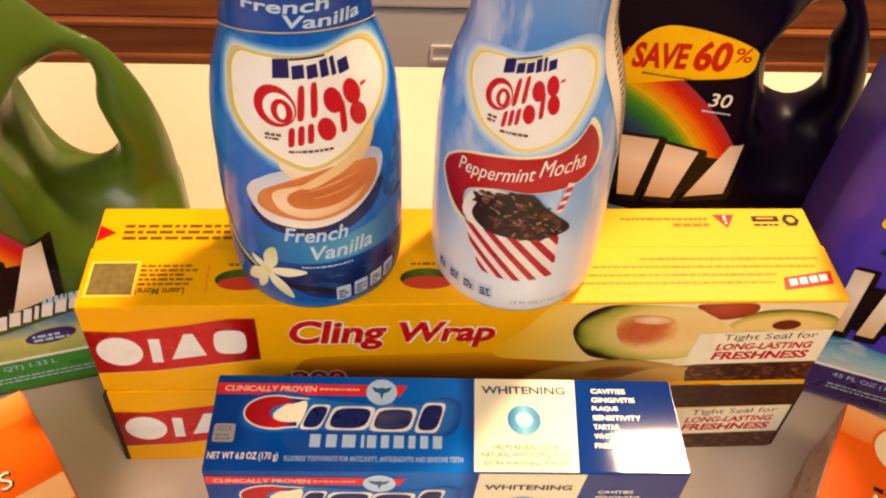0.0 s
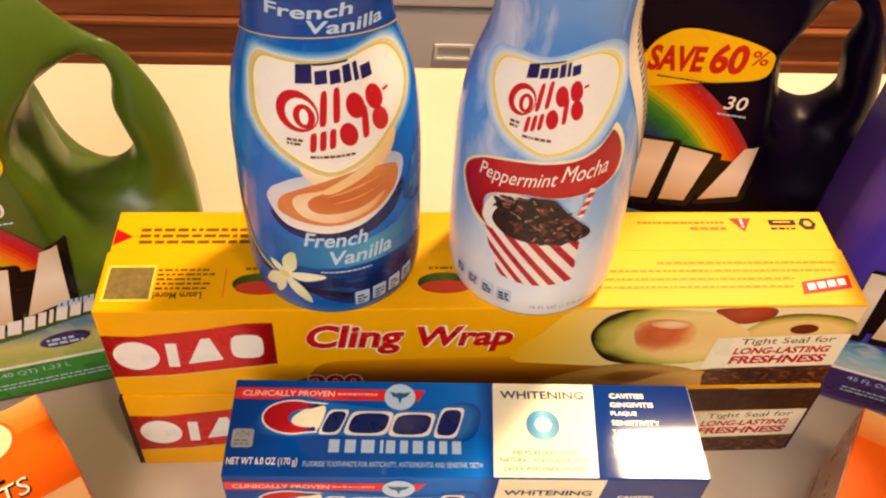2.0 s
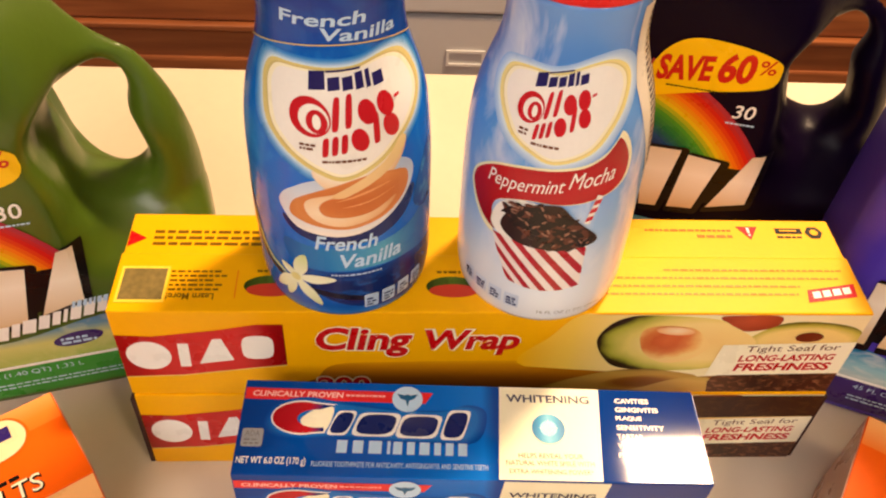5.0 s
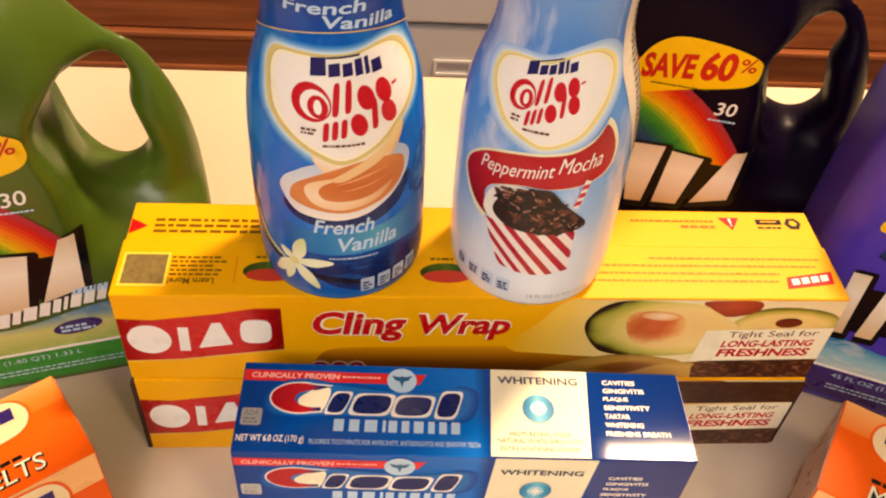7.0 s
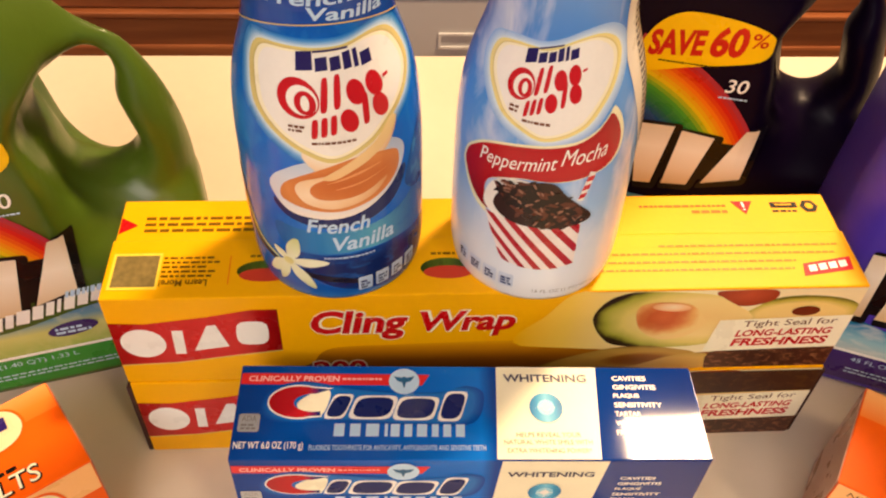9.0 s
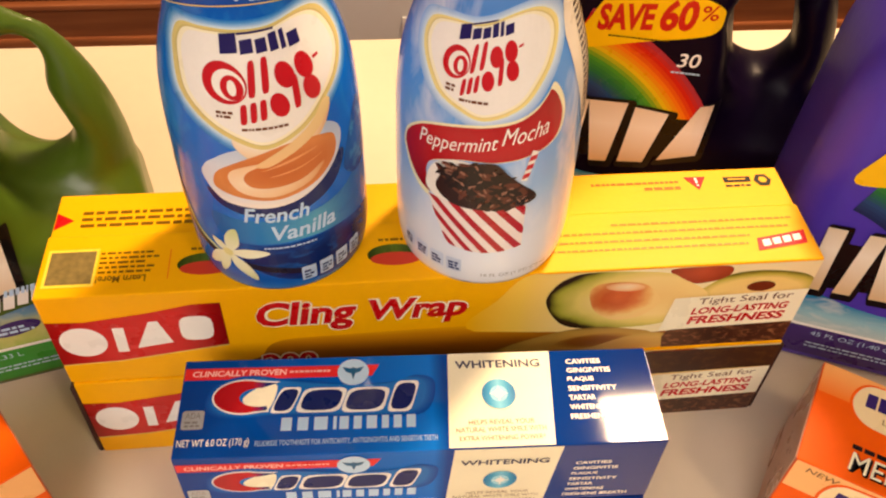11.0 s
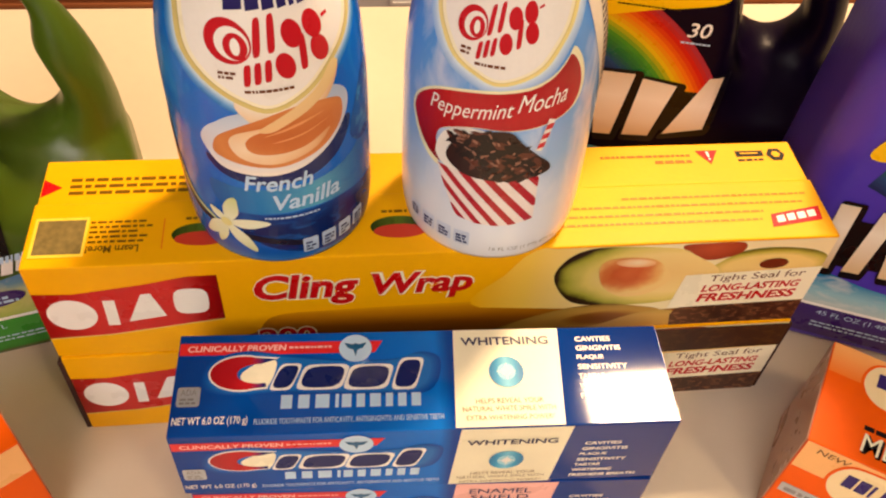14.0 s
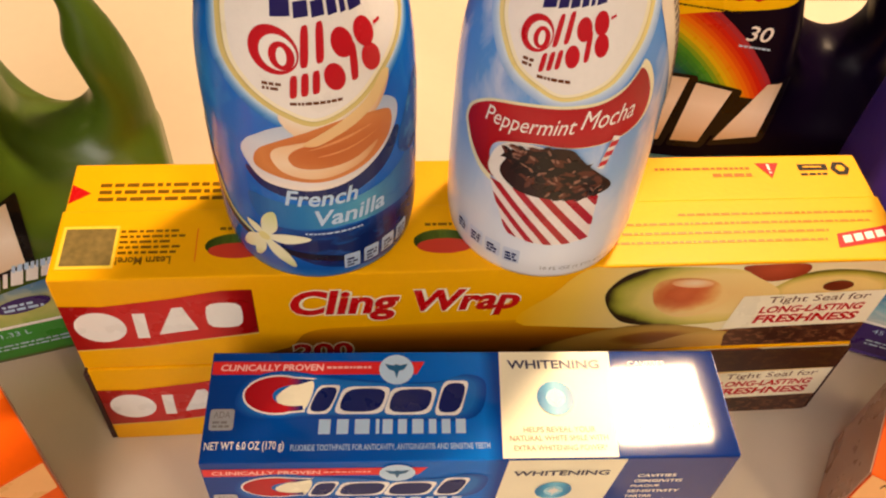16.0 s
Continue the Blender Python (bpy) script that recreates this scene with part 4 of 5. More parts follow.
stick("wave_print", polys(loop(Av([(52, 0.0520), (60, 0.0640), (70, 0.0720), (82, 0.0700), (84, 0.0480), (72, 0.0440), (60, 0.0450)]), 6)), ramp_ink("side_wave_print", "Z", [(0.044, (12, 50, 124)), (0.058, (20, 90, 170)), (0.072, (12, 66, 150))], swirl=0.8, swirl_scale=(120, 120, 160), swirl_to=(80, 166, 214)), vanilla, wrap, 0.00016, CELL)
stick("cup_shadow", polys(loop(Av([(-35, 0.0520), (-28, 0.0455), (-12, 0.0420), (6, 0.0412), (26, 0.0430), (44, 0.0490), (53, 0.0590), (40, 0.060), (-20, 0.052)]), 6)), ink("deep_navy_print", 10, 32, 96), vanilla, wrap, 0.0002, CELL)
stick("milk_glow", polys(loop(Av([(-12, 0.0770), (8, 0.0860), (40, 0.0850), (47, 0.0820), (40, 0.0740), (28, 0.0690), (4, 0.0660), (-8, 0.0700)]), 6)), oval_ink("milk_print", (0.004, 0.080), (0.024, 0.016), [(0.0, (248, 244, 236)), (0.45, (246, 236, 218)), (0.75, (238, 208, 168)), (1.0, (222, 164, 110))]), vanilla, wrap, 0.00036, CELL)
stick("cup", polys(loop(Av([(-36, 0.0575), (-33, 0.0630), (-26, 0.0668), (-13, 0.0715), (13, 0.0752), (36, 0.0765), (48, 0.0730), (52, 0.0676), (48, 0.0605), (37, 0.0535), (21, 0.0480), (4, 0.0458), (-13, 0.0464), (-27, 0.0490)]), 5)), ramp_ink("cup_print", "Z", [(0.045, (252, 240, 224)), (0.053, (222, 224, 232)), (0.064, (214, 224, 238)), (0.077, (170, 196, 226))]), vanilla, wrap, 0.0003, CELL, "printed white coffee cup")
stick("coffee", polys(loop(Av([(-29, 0.0550), (-27, 0.0600), (-20, 0.0640), (-4, 0.0690), (19, 0.0730), (42, 0.0708), (47, 0.0662), (44, 0.0597), (33, 0.0539), (18, 0.0506), (4, 0.0494), (-12, 0.0505), (-24, 0.0525)]), 5)), oval_ink("coffee_print", (0.006, 0.0620), (0.036, 0.018), [(0.0, (198, 104, 44)), (0.3, (206, 116, 54)), (0.6, (220, 140, 76)), (0.85, (204, 124, 62)), (1.0, (176, 96, 44))], 0.5, 60), vanilla, wrap, 0.0004, CELL)
stick("cream_swirl", polys(loop(Av([(-19, 0.0590), (-16, 0.0630), (-6, 0.0655), (6, 0.0668), (-6, 0.0632), (-10, 0.0595), (-6, 0.0560), (6, 0.0552), (22, 0.0566), (37, 0.0606), (28, 0.0548), (11, 0.0514), (-2, 0.0512), (-14, 0.0538)]), 5)), oval_ink("swirl_cream_print", (-0.006, 0.0570), (0.030, 0.014), [(0.0, (250, 226, 194)), (0.5, (242, 204, 158)), (1.0, (216, 148, 90))], 0.35, 80), vanilla, wrap, 0.0005, CELL)
stick("cream_streak", polys(loop(Av([(4, 0.0600), (20, 0.0612), (38, 0.0650), (24, 0.0625)]), 4), loop(Av([(0, 0.0628), (16, 0.0650), (34, 0.0680), (18, 0.0664)]), 4)), ink("coffee_streak_ink", 232, 160, 100), vanilla, wrap, 0.00052, CELL)
stick("cream_stream", polys(loop(Av([(-2, 0.0655), (8, 0.0695), (20, 0.0735), (32, 0.0780), (42, 0.0842), (47, 0.0830), (40, 0.0768), (29, 0.0718), (14, 0.0672), (4, 0.0645)]), 5)), ramp_ink("stream_print", "Z", [(0.064, (240, 196, 140)), (0.072, (238, 204, 148)), (0.084, (246, 222, 158))]), vanilla, wrap, 0.0006, CELL)
stick("lettering", words("French", A(-15), 0.0385, A(38), 0.0070, 0.2, 0, bold=0.02), I_PALE, vanilla, wrap, 0.0003, CELL)
stick("lettering", words("Vanilla", A(-2), 0.0292, A(42), 0.0072, 0.2, 1, bold=0.02), I_PALE, vanilla, wrap, 0.00036, CELL)
stick("small_print", bars(A(-6), 0.0248, A(34), 0.0013, 1, 0.6, 4), I_PALE, vanilla, wrap, 0.0003, CELL)
petal = ramp_ink("petal_print", "Z", [(0.004, (196, 208, 120)), (0.012, (232, 236, 196)), (0.022, (242, 244, 214)), (0.034, (206, 220, 150))])
heart = (A(-30), 0.0206)
for k, (d, z, w) in enumerate(((-22, 0.0338, 0.0030), (-47, 0.0105, 0.0028), (-3, 0.0226, 0.0024), (-14, 0.0068, 0.0028), (-38, 0.0080, 0.0022), (-40, 0.0260, 0.0020))):
    tu, tv = A(d) - heart[0], z - heart[1]
    ln = math.hypot(tu, tv)
    nu, nv = -tv / ln * w, tu / ln * w
    leaf = loop([heart, (heart[0] + tu * 0.45 + nu, heart[1] + tv * 0.45 + nv), (heart[0] + tu * 0.85 + nu * 0.7, heart[1] + tv * 0.85 + nv * 0.7), (heart[0] + tu, heart[1] + tv), (heart[0] + tu * 0.8 - nu * 0.6, heart[1] + tv * 0.8 - nv * 0.6), (heart[0] + tu * 0.4 - nu, heart[1] + tv * 0.4 - nv)], 4)
    stick("petal", polys(leaf), petal, vanilla, wrap, 0.0004 + 0.00003 * k, CELL)
stick("flower_heart", polys(oval(heart[0], heart[1], 0.0022, 0.0020)), ink("pollen_ink", 226, 222, 150), vanilla, wrap, 0.0007, CELL)
stick("vanilla_pod", polys(loop(Av([(-70, 0.040), (-66, 0.028), (-54, 0.0200), (-40, 0.0165), (-40, 0.0185), (-53, 0.0225), (-62, 0.031), (-66, 0.041)]), 4), loop(Av([(-22, 0.0165), (-6, 0.0150), (10, 0.0130), (24, 0.0085), (10, 0.0100), (-6, 0.0120), (-20, 0.0138)]), 4)), ink("pod_ink", 14, 16, 36), vanilla, wrap, 0.00025, CELL)
stick("pod_edge", polys(loop(Av([(-66, 0.041), (-61, 0.0300), (-52, 0.0232), (-38, 0.0190), (-40, 0.0210), (-52, 0.0252), (-59, 0.0310)]), 4)), ink("pod_green_ink", 196, 212, 150), vanilla, wrap, 0.0003, CELL)
for k in range(4):
    z = 0.0046 + 0.0004 * k
    stick("fact_box", polys(pillow(rect(A(14 + 12 * k), z, A(23.5 + 12 * k), z + 0.0080), 0.1)), ink("fact_blue_ink", 186, 208, 232), vanilla, wrap, 0.0004, CELL)
    stick("small_print", bars(A(15.5 + 12 * k), z + 0.001, A(7), 0.0055, 3, 0.6, k), I_NAVY, vanilla, wrap, 0.0005, CELL)
stick("red_patch", polys(loop(Av([(-90, 0.028), (-88, 0.052), (-72, 0.047), (-69, 0.038), (-74, 0.030)]), 4)), I_DKRED, vanilla, wrap, 0.0002, CELL)

mocha = creamer(pose(0.1759, 0.0292, 2 * GH + 0.0006, ry=-1.2), M_SLEEVE_PALE2, "pale blue sleeved coffee creamer bottle with a striped cup picture")
heart_print(mocha, [(-57, 0.1105), (-62, 0.1058), (-59, 0.1005), (-50, 0.0940), (-41, 0.0886), (-28, 0.0848), (-13, 0.0822), (8, 0.0867), (21, 0.0945), (31, 0.1018), (37, 0.1095), (33, 0.1145), (20, 0.1176), (4, 0.1168), (-19, 0.1130), (-42, 0.1125)], (150, 188, 234), (240, 226, 150))
brand_shapes(mocha, -33.0, 0.1003, 0.70, 0.78, 0.00011)
ban = loop(Av([(-66, 0.0615), (-62, 0.0675), (-49, 0.0738), (-30, 0.0775), (-10, 0.0793), (6, 0.0810), (17, 0.0842), (24, 0.0881), (28, 0.0903), (33, 0.0865), (36, 0.0799), (34, 0.0731), (27, 0.0688), (13, 0.0661), (-4, 0.0649), (-24, 0.0646), (-42, 0.0603), (-47, 0.0548), (-45, 0.0488), (-43, 0.0448), (-51, 0.0467), (-59, 0.0516), (-64, 0.0570)]), 4)
stick("banner_rim", polys(scaled(ban, 1.05, 1.10)), ink("banner_rim_ink", 246, 240, 200), mocha, wrap, 0.0002, CELL)
stick("banner", polys(ban), ramp_ink("banner_print", "Z", [(0.042, (132, 12, 20)), (0.06, (176, 20, 30)), (0.072, (186, 24, 36)), (0.09, (160, 14, 26))]), mocha, wrap, 0.0003, CELL, "curved dark red banner print")
stick("lettering", words("Peppermint", A(-53), 0.0640, A(48), 0.0078, 0.35, 9, bend=0.002), I_WHITE, mocha, wrap, 0.0004, CELL)
stick("lettering", words("Mocha", A(-2), 0.0722, A(28), 0.0066, 0.35, 7, bend=0.002), I_WHITE, mocha, wrap, 0.0004, CELL)
stick("cream_plate", polys(loop(Av([(-46, 0.0470), (-45, 0.0550), (-38, 0.0612), (-26, 0.0640), (-14, 0.0620), (-20, 0.0480), (-34, 0.0430)]), 5)), I_WHITE, mocha, wrap, 0.0004, CELL)
cup_at = lambda a, t: (A((-45 + 61 * a) * (1 - t) + (-31 + 47 * a) * t), 0.0440 * (1 - t) + (0.0225 - 0.0095 * a * (1 - a)) * t)
stick("cup", polys([cup_at(k / 10, 0.0) for k in range(11)] + [cup_at(1 - k / 10, 1.0) for k in range(11)]), ink("cup_white_ink", 240, 232, 228), mocha, wrap, 0.0005, CELL, "printed striped paper cup")
for k in range(7):
    a0 = -0.42 + 0.215 * k
    rows = [t / 16 for t in range(17) if -0.095 < a0 + 0.46 * t / 16 < 0.99]
    if len(rows) > 2:
        left = [cup_at(min(1, max(0, a0 + 0.46 * t)), t) for t in rows]
        right = [cup_at(min(1, max(0, a0 + 0.10 + 0.46 * t)), t) for t in rows]
        stick("cup_stripe", polys(left + right[::-1]), ink("candy_red_ink", 176, 26, 40), mocha, wrap, 0.0006, CELL)
rng = random.Random(5)
for tone, nm, lift in (((44, 20, 14), "dark_chip_ink", 0.0008), ((96, 50, 36), "mid_chip_ink", 0.0009), ((22, 9, 8), "deep_chip_ink", 0.0010), ((150, 108, 90), "shine_chip_ink", 0.0011)):
    chips = []
    if nm == "dark_chip_ink":
        chips.append(loop(Av([(-39, 0.0490), (-36, 0.0560), (-30, 0.0605), (-20, 0.0635), (-10, 0.0648), (-3, 0.0640), (4, 0.0590), (13, 0.0535), (21, 0.0485), (20, 0.0450), (4, 0.0430), (-13, 0.0428), (-29, 0.0440)]), 5))
    for q in range(52 if nm != "shine_chip_ink" else 34):
        t, rr = rng.uniform(0, 2 * math.pi), math.sqrt(rng.random())
        cu, cv = -10 + 27 * rr * math.cos(t), 0.0530 + 0.0098 * rr * math.sin(t) * (1 - 0.4 * abs(math.cos(t)))
        cv -= 0.00022 * (cu + 10)
        w, hh, ro = rng.uniform(0.0016, 0.0042), rng.uniform(0.0006, 0.0014), rng.uniform(-70, 70)
        if nm == "shine_chip_ink":
            w, hh = w * 0.4, hh * 0.45
        chips.append(oval(A(cu), cv, w, hh, ro, 6))
    stick("chocolate_flake", polys(*chips), ink(nm, *tone), mocha, wrap, lift, CELL, "printed chocolate flakes")["kind"] = "stuff"
straw = Av([(11, 0.0560), (14.5, 0.0553), (20.5, 0.0678), (16.5, 0.0688)])
stick("straw", polys(straw), I_WHITE, mocha, wrap, 0.0007, CELL)
for f in (0.05, 0.35, 0.65):
    lerp = lambda i, j, q: tuple(straw[i][n] + (straw[j][n] - straw[i][n]) * q for n in (0, 1))
    stick("straw_stripe", polys([lerp(0, 3, f), lerp(1, 2, f + 0.1), lerp(1, 2, f + 0.27), lerp(0, 3, f + 0.17)]), ink("straw_red_ink", 200, 40, 50), mocha, wrap, 0.0009, CELL)
for k in range(4):
    z = 0.0088 - 0.0006 * k
    stick("fact_box", polys(pillow(rect(A(-67 + 12 * k), z, A(-57 + 12 * k), z + 0.0075), 0.1)), ink("fact_pale_ink", 206, 218, 236), mocha, wrap, 0.0003, CELL)
    stick("small_print", bars(A(-65.5 + 12 * k), z + 0.001, A(7.5), 0.005, 3, 0.65, k), I_NAVY, mocha, wrap, 0.0004, CELL)
stick("lettering", words("16 FL OZ (1 PT) 473 mL", A(-8), 0.0048, A(48), 0.0028, 0, -2), I_GREY, mocha, wrap, 0.0003, CELL)
stick("fact_panel", polys(Av([(46, 0.133), (46, 0.118), (44, 0.105), (50, 0.0896), (57, 0.0751), (62, 0.064), (110, 0.064), (110, 0.133)])), ink("panel_ivory_ink", 232, 222, 200), mocha, wrap, 0.0002, CELL, "ivory nutrition panel on the sleeve")
stick("small_print", bars(A(60), 0.068, A(44), 0.062, 26, 0.55, 11), ink("panel_grey_ink", 70, 60, 60), mocha, wrap, 0.0004, CELL)

# ---------------------------------------------------------------- detergent bottles
# detergent jug from smooth solids, skinned on a grid
def skin(field, lo, hi, step):
    """Surface nets over a distance field."""
    ax = [np.arange(lo[i], hi[i] + step, step) for i in range(3)]
    X, Y, Z = np.meshgrid(*ax, indexing="ij")
    F = field(X, Y, Z)
    S = F < 0
    n = F.shape
    cell = np.zeros((n[0] - 1, n[1] - 1, n[2] - 1), int) - 1
    acc = np.zeros((*cell.shape, 3))
    cnt = np.zeros(cell.shape)
    corners = [(i, j, k) for i in (0, 1) for j in (0, 1) for k in (0, 1)]

    def sl(c):
        return tuple(slice(c[i], n[i] - 1 + c[i]) for i in range(3))
    for a in corners:
        for d in range(3):
            if a[d] == 0:
                b = tuple(1 if i == d else a[i] for i in range(3))
                fa, fb = F[sl(a)], F[sl(b)]
                cross = (fa < 0) != (fb < 0)
                t = np.where(cross, fa / np.where(cross, fa - fb, 1), 0)
                for i in range(3):
                    acc[..., i] += np.where(cross, a[i] + (t if i == d else 0), 0)
                cnt += cross
    live = cnt > 0
    cell[live] = np.arange(live.sum())
    idx = np.argwhere(live)
    P = np.array(lo) + step * (idx + acc[live] / cnt[live][:, None])
    faces = []
    for d in range(3):
        u, v = (d + 1) % 3, (d + 2) % 3
        a = [slice(0, n[i] - 1) if i == d else slice(1, n[i] - 1) for i in range(3)]
        b = list(a)
        b[d] = slice(1, n[d])
        sa, sb = S[tuple(a)], S[tuple(b)]
        for where, flip in ((sa & ~sb, False), (~sa & sb, True)):
            e = np.argwhere(where)
            e = e + np.array([0 if i == d else 1 for i in range(3)])

            def at(du, dv):
                q = e.copy()
                q[:, u] += du
                q[:, v] += dv
                return cell[q[:, 0], q[:, 1], q[:, 2]]
            quad = np.stack([at(-1, -1), at(0, -1), at(0, 0), at(-1, 0)], 1)
            faces.append(quad[:, ::-1] if flip else quad)
    return P, np.concatenate(faces)


def smin(a, b, k):
    h = np.clip(0.5 + 0.5 * (b - a) / k, 0, 1)
    return b * (1 - h) + a * h - k * h * (1 - h)


def capsule(X, Y, Z, a, b, r, sy=1.0, end=None):
    a, b = np.array(a), np.array(b)
    d = b - a
    t = np.clip(((X - a[0]) * d[0] + (Y - a[1]) * d[1] + (Z - a[2]) * d[2]) / (d @ d), 0, 1)
    return np.sqrt((X - a[0] - t * d[0]) ** 2 + ((Y - a[1] - t * d[1]) * sy) ** 2 + (Z - a[2] - t * d[2]) ** 2) - (r if end is None else r + (end - r) * t)


def step01(x, a, b):
    t = np.clip((x - a) / (b - a), 0, 1)
    return t * t * (3 - 2 * t)


def jug_field(X, Y, Z):
    thin = step01(X, 0.016, 0.050) * step01(Z, 0.070, 0.105)
    hy = 0.043 - 0.0245 * thin
    e = 0.020
    qx = np.abs(X) - (0.085 - e - 0.004 * step01(Z, 0.03, 0.2))
    qy = np.abs(Y) - (hy - e)
    qz = np.abs(Z - 0.13) - (0.13 - 0.010)
    body = np.sqrt(np.maximum(qx, 0) ** 2 + np.maximum(qy, 0) ** 2) + np.minimum(np.maximum(qx, qy), 0) - e
    body = -smin(-body, -(qz - 0.010), 0.010)
    slope = (Z - 0.192) * 0.80 + (X - 0.048) * 0.60
    body = -smin(-body, -slope, 0.05)
    left = (Z - 0.225) * 0.75 - (X + 0.045) * 0.66
    body = -smin(-body, -left, 0.03)
    neck = np.maximum(np.sqrt((X + 0.018) ** 2 + Y ** 2) - 0.024, np.abs(Z - 0.235) - 0.025)
    body = smin(body, neck, 0.012)
    hole = capsule(X, Y, Z, (0.0385, 0, 0.1500), (0.0455, 0, 0.1200), 0.0150, 0.0, 0.0150)
    hole = smin(hole, capsule(X, Y, Z, (0.0385, 0, 0.1500), (0.0440, 0, 0.1560), 0.0135, 0.0), 0.006)
    flare = np.minimum(14.0 * Y ** 2, 0.005)
    return -smin(-body, hole - flare, 0.010)


P, Q = skin(jug_field, (-0.1, -0.055, -0.004), (0.1, 0.055, 0.27), 0.0022)
JUG = bpy.data.meshes.new("jug")
JUG.from_pydata(P.tolist(), [], Q.tolist())
JUG.polygons.foreach_set("use_smooth", [True] * len(JUG.polygons))
from mathutils.bvhtree import BVHTree
TREE = BVHTree.FromPolygons([tuple(p) for p in P], [tuple(int(i) for i in q) for q in Q])


def on_jug(u, v, h):
    hit = TREE.ray_cast(Vector((u, -0.2, v)), Vector((0, 1, 0)))
    if hit[0] is None:
        return (u, 0.0, v)
    return hit[0] + hit[1].normalized() * 0 + Vector((0, -h, 0))


JC = (0.005, 0.006)
I_STICKER = ink("sticker_yellow_ink", 250, 200, 10)
I_TAN = ramp_ink("wordmark_cream_print", "Z", [(0.06, (226, 196, 150)), (0.085, (250, 240, 220)), (0.11, (214, 190, 150))])


def jug(m, material, low, mid, label, cap_m, du=0.0, dv=0.0):
    e = thing("detergent_bottle", m, label, "bottle", "laundry detergent bottles")
    ob = new("body", JUG.copy())
    ob.data.materials.append(material)
    ob.parent = e
    cp = lathe([(0.021, 0.258), (0.030, 0.2585), (0.030, 0.262), (0.027, 0.264), (0.026, 0.305), (0.024, 0.308)], 48)
    cp.transform(Matrix.Translation((-0.018, 0, -0.002)))
    part("cap", cp, cap_m, e, "round screw cap")
    # lower label
    stick("label_base", polys(rect(-0.066, 0.008, 0.056, 0.030)), low, e, on_jug, 0.0003, JC)
    wave = [(-0.066, 0.030), (0.056, 0.030)] + [(0.056 - 0.122 * t / 12, 0.053 + 0.005 * math.sin(t * 0.55 + 0.4)) for t in range(13)]
    stick("label_wave", polys(wave), mid, e, on_jug, 0.0003, JC)
    stick("label_line", polys(rect(-0.066, 0.0293, 0.056, 0.0312)), I_WHITE, e, on_jug, 0.0005, JC)
    stick("lettering", words("45 FL OZ (1.40 QT) 1.33 L", -0.050, 0.0225, 0.060, 0.0042), I_PALE, e, on_jug, 0.0005, JC)
    stick("small_print", bars(-0.050, 0.0145, 0.095, 0.005, 2, 0.4, 12), I_PALE, e, on_jug, 0.0005, JC)
    # rainbow
    cols = ((16, 40, 90), (24, 70, 120), (20, 110, 60), (70, 150, 40), (226, 190, 20), (236, 120, 16), (206, 24, 20), (150, 50, 80))
    cols = [tuple(a[i] + (b[i] - a[i]) * q / 3 for i in range(3)) for a, b in zip(cols, cols[1:]) for q in range(3)]
    for k, cc in enumerate(cols):
        r0, r1 = 0.0790 + 0.00205 * k, 0.0790 + 0.00205 * (k + 1) + 0.0004
        arc = [(-0.085 + r1 * math.cos(radians(a)), 0.035 + r1 * math.sin(radians(a))) for a in range(28, 73, 4)]
        arc += [(-0.085 + r0 * math.cos(radians(a)), 0.035 + r0 * math.sin(radians(a))) for a in range(72, 27, -4)]
        stick("rainbow_band", polys(arc), ink("rainbow_ink", *cc), e, on_jug, 0.0003 + 0.00001 * k, JC)
    # wordmark as four slanted blocks with a black edge
    blocks = [[(-0.0655, 0.0565), (-0.0570, 0.0570), (-0.0580, 0.0985), (-0.0665, 0.0980)], [(-0.0510, 0.0575), (-0.0430, 0.0580), (-0.0405, 0.0990), (-0.0485, 0.0985)], [(-0.0345, 0.0585), (-0.0255, 0.0592), (-0.0205, 0.0995), (-0.0405, 0.0990)], [(-0.0195, 0.0600), (-0.0060, 0.0615), (0.0010, 0.0955), (-0.0165, 0.0975)], [(0.0010, 0.0640), (0.0205, 0.0705), (0.0225, 0.1030), (0.0155, 0.1025)]]
    for q in blocks:
        stick("wordmark_edge", polys(pillow([(u + 0.0016, v - 0.0014) for u, v in scaled(q, 1.34, 1.16)], 0.1)), I_BLACK, e, on_jug, 0.0008, JC)
    stick("wordmark_edge", polys([(-0.066, 0.0580), (-0.062, 0.0900), (0.016, 0.0930), (0.022, 0.0690)]), I_BLACK, e, on_jug, 0.0007, JC)
    stick_each("wordmark_block", blocks, I_TAN, e, on_jug, 0.0012, JC)
    # offer sticker
    there = lambda u, v, h: on_jug(u + du, v + dv, h)
    st = loop([(-0.052, 0.1300), (-0.047, 0.1480), (-0.040, 0.1600), (-0.028, 0.1660), (-0.006, 0.1645), (0.010, 0.1600), (0.014, 0.1540), (0.010, 0.1440), (-0.020, 0.1365)], 6)
    stick("offer_sticker", polys(st), I_STICKER, e, there, 0.0008, JC, "yellow offer sticker")
    stick("lettering", words("SAVE", -0.0440, 0.1400, 0.0260, 0.0145, 0.15, 7, bold=0.04), I_RED, e, there, 0.0010, JC)
    stick("lettering", joined(words("60", -0.0155, 0.1430, 0.0170, 0.0170, 0.15, 7, bold=0.04), words("%", 0.0030, 0.1510, 0.0080, 0.0080, 0.1, 7, bold=0.01)), I_RED, e, there, 0.0010, JC)
    stick("small_print", bars(-0.038, 0.1376, 0.032, 0.0012, 1, 0.7, 13, 0.2), I_BLACK, e, there, 0.0010, JC)
    stick("lettering", words("30", -0.0020, 0.1240, 0.0105, 0.0080, 0.15, 4, bold=0.01), I_WHITE, e, on_jug, 0.0006, JC)
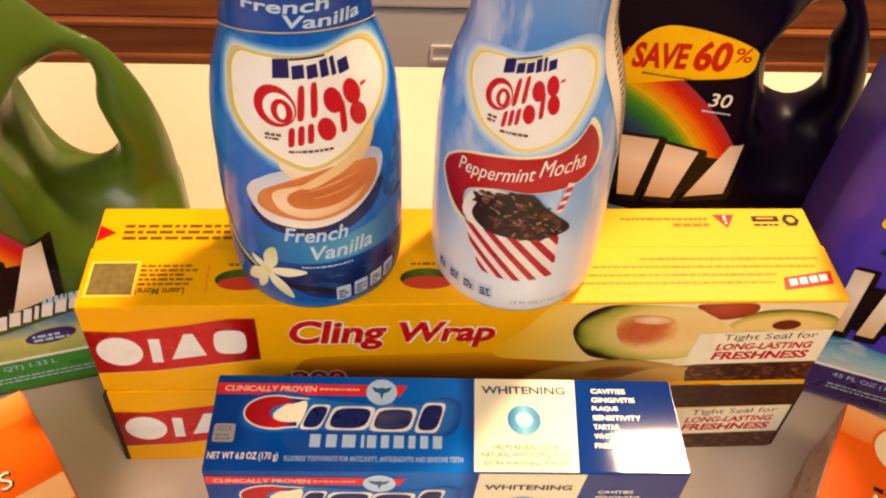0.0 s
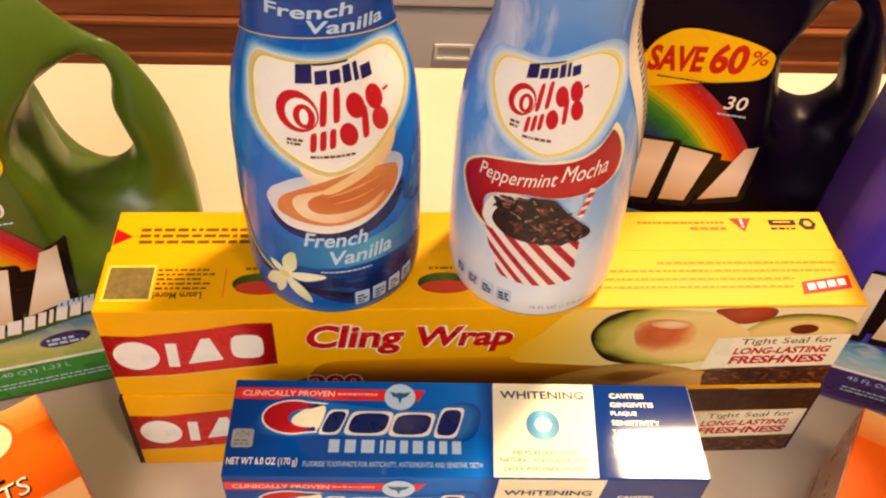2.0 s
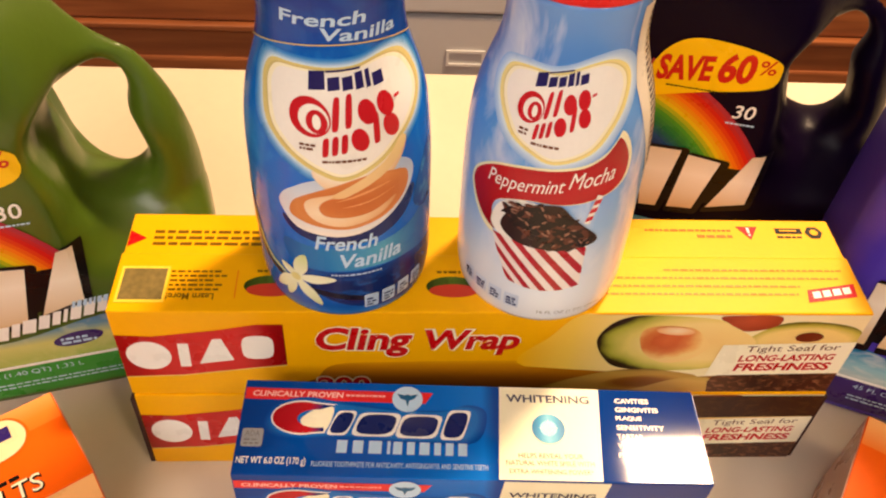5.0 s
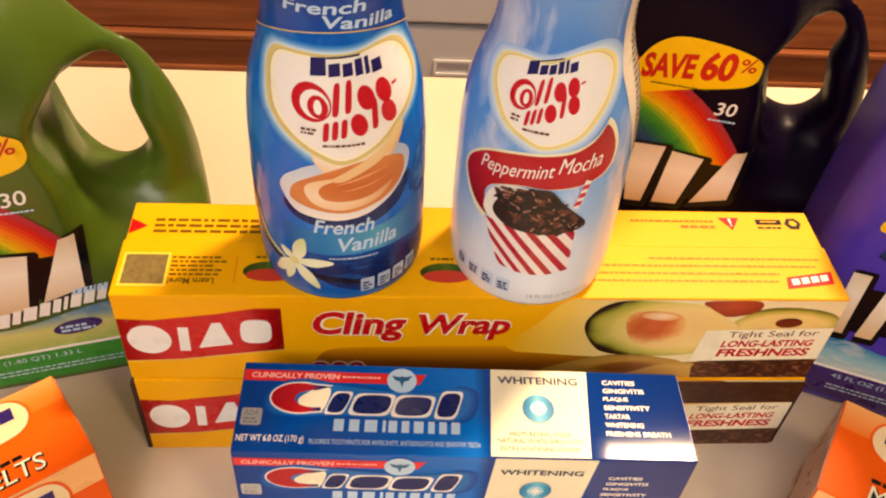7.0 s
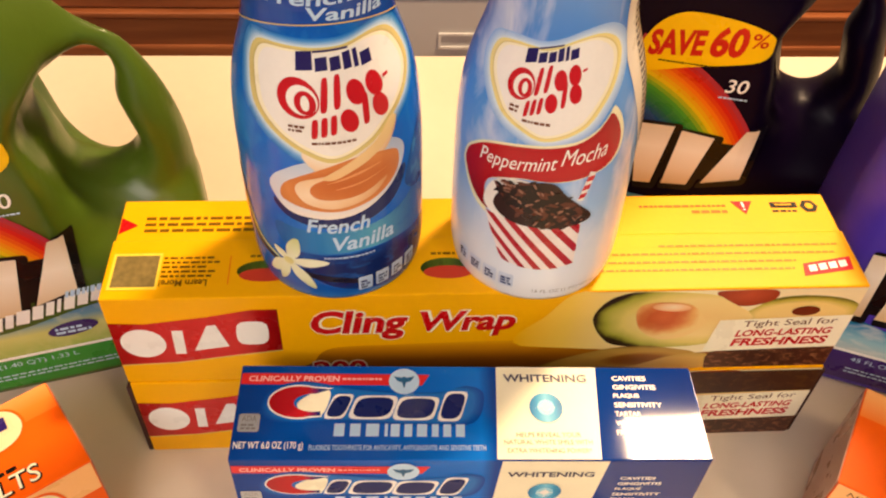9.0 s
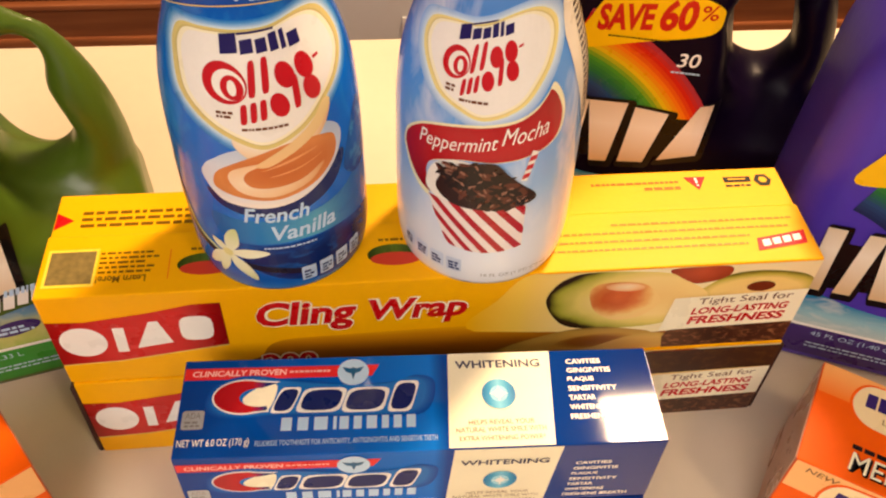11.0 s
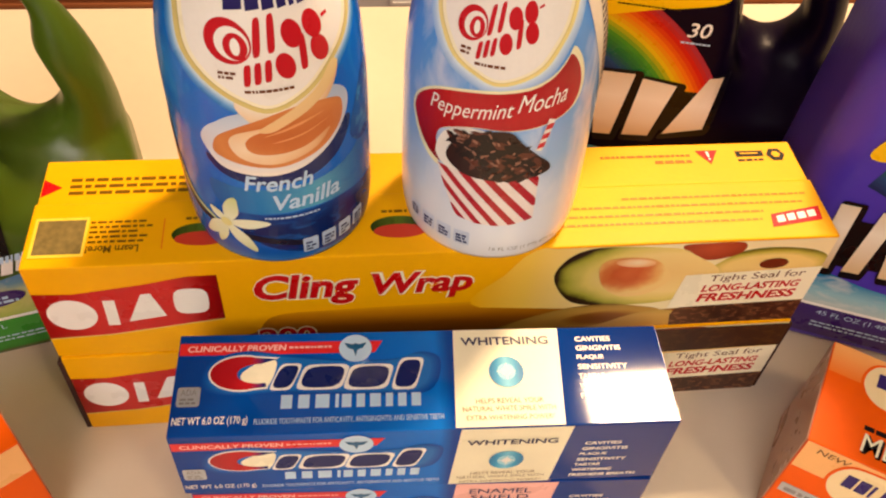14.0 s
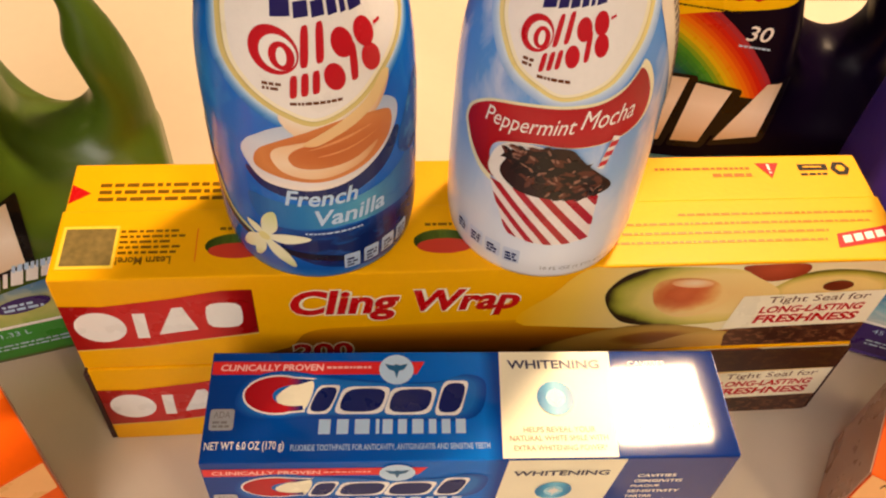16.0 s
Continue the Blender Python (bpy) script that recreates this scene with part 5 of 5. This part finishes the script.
    stick("small_print", bars(-0.0040, 0.1205, 0.0145, 0.0014, 1, 0.7, 14), I_PALE, e, on_jug, 0.0006, JC)
    return e


GREEN_CAP = mat("green_cap_plastic", (0.05, 0.16, 0.02), 0.35)
PURPLE_CAP = mat("purple_cap_plastic", (0.03, 0.012, 0.10), 0.35)
green_mid = ramp_ink("meadow_print", "Z", [(0.03, (160, 186, 90)), (0.044, (206, 206, 120)), (0.052, (110, 150, 170)), (0.062, (60, 110, 180))], swirl=0.4, swirl_scale=(90, 90, 90), swirl_to=(226, 220, 150))
green_low = ink("label_green_ink", 62, 150, 56)
purple_mid = ramp_ink("surf_print", "Z", [(0.03, (190, 206, 200)), (0.040, (150, 200, 210)), (0.050, (40, 130, 180)), (0.058, (14, 40, 90))], swirl=0.6, swirl_scale=(60, 60, 160), swirl_to=(230, 230, 220))
purple_low = ink("label_purple_ink", 60, 36, 110)
gj = jug(pose(-0.058, 0.081, 0, rz=14), M_GREEN_HDPE, green_low, green_mid, "green plastic laundry detergent bottle with side handle", GREEN_CAP)
stick_each("scent_line", (marks(-0.040, 0.0480, 0.068, 0.0085, (0.9, 0.7, 0.7, 0.8, 0.6, 1.0, 0.8, 0.6, 0.3, 0.8, 0.8, 0.7), 0.3, 0.20, 0.25)), I_WHITE, gj, on_jug, 0.0014, JC)
stick_each("scent_line", (marks(0.014, 0.0665, 0.016, 0.0040, (0.5, 0.7, 0.6, 0.5, 0.3, 0.7, 0.7), 0.3, 0.08, 0.25)), I_PALE, gj, on_jug, 0.0016, JC)
stick("oval_badge", polys(oval(0.012, 0.0440, 0.0115, 0.0048, 6)), ink("violet_ink", 70, 50, 110), gj, on_jug, 0.0008, JC, "violet oval badge print")
stick("small_print", bars(0.004, 0.0412, 0.016, 0.0055, 2, 0.6, 15), I_PALE, gj, on_jug, 0.0010, JC)
stick("barcode_patch", polys(rect(0.034, 0.0300, 0.046, 0.0405)), I_WHITE, gj, on_jug, 0.0008, JC)
stick("barcode_line", polys(*[rect(0.0355 + 0.0018 * k, 0.0305, 0.0363 + 0.0018 * k, 0.0400) for k in range(5)]), I_GREY, gj, on_jug, 0.0010, JC)
# same plastic on both: the rear jug wears the shaded colour, the side jug the lit one
jug(pose(0.2967, 0.1606, 0, rz=-14), M_PURPLE_SHADED, purple_low, purple_mid, "purple plastic laundry detergent bottle, coloured as in shade, behind the boxes", PURPLE_CAP)
jug(pose(0.415, 0.047, 0, rz=-22), M_PURPLE_LIT, purple_low, purple_mid, "purple plastic laundry detergent bottle turned towards the middle", PURPLE_CAP, -0.013, -0.005)
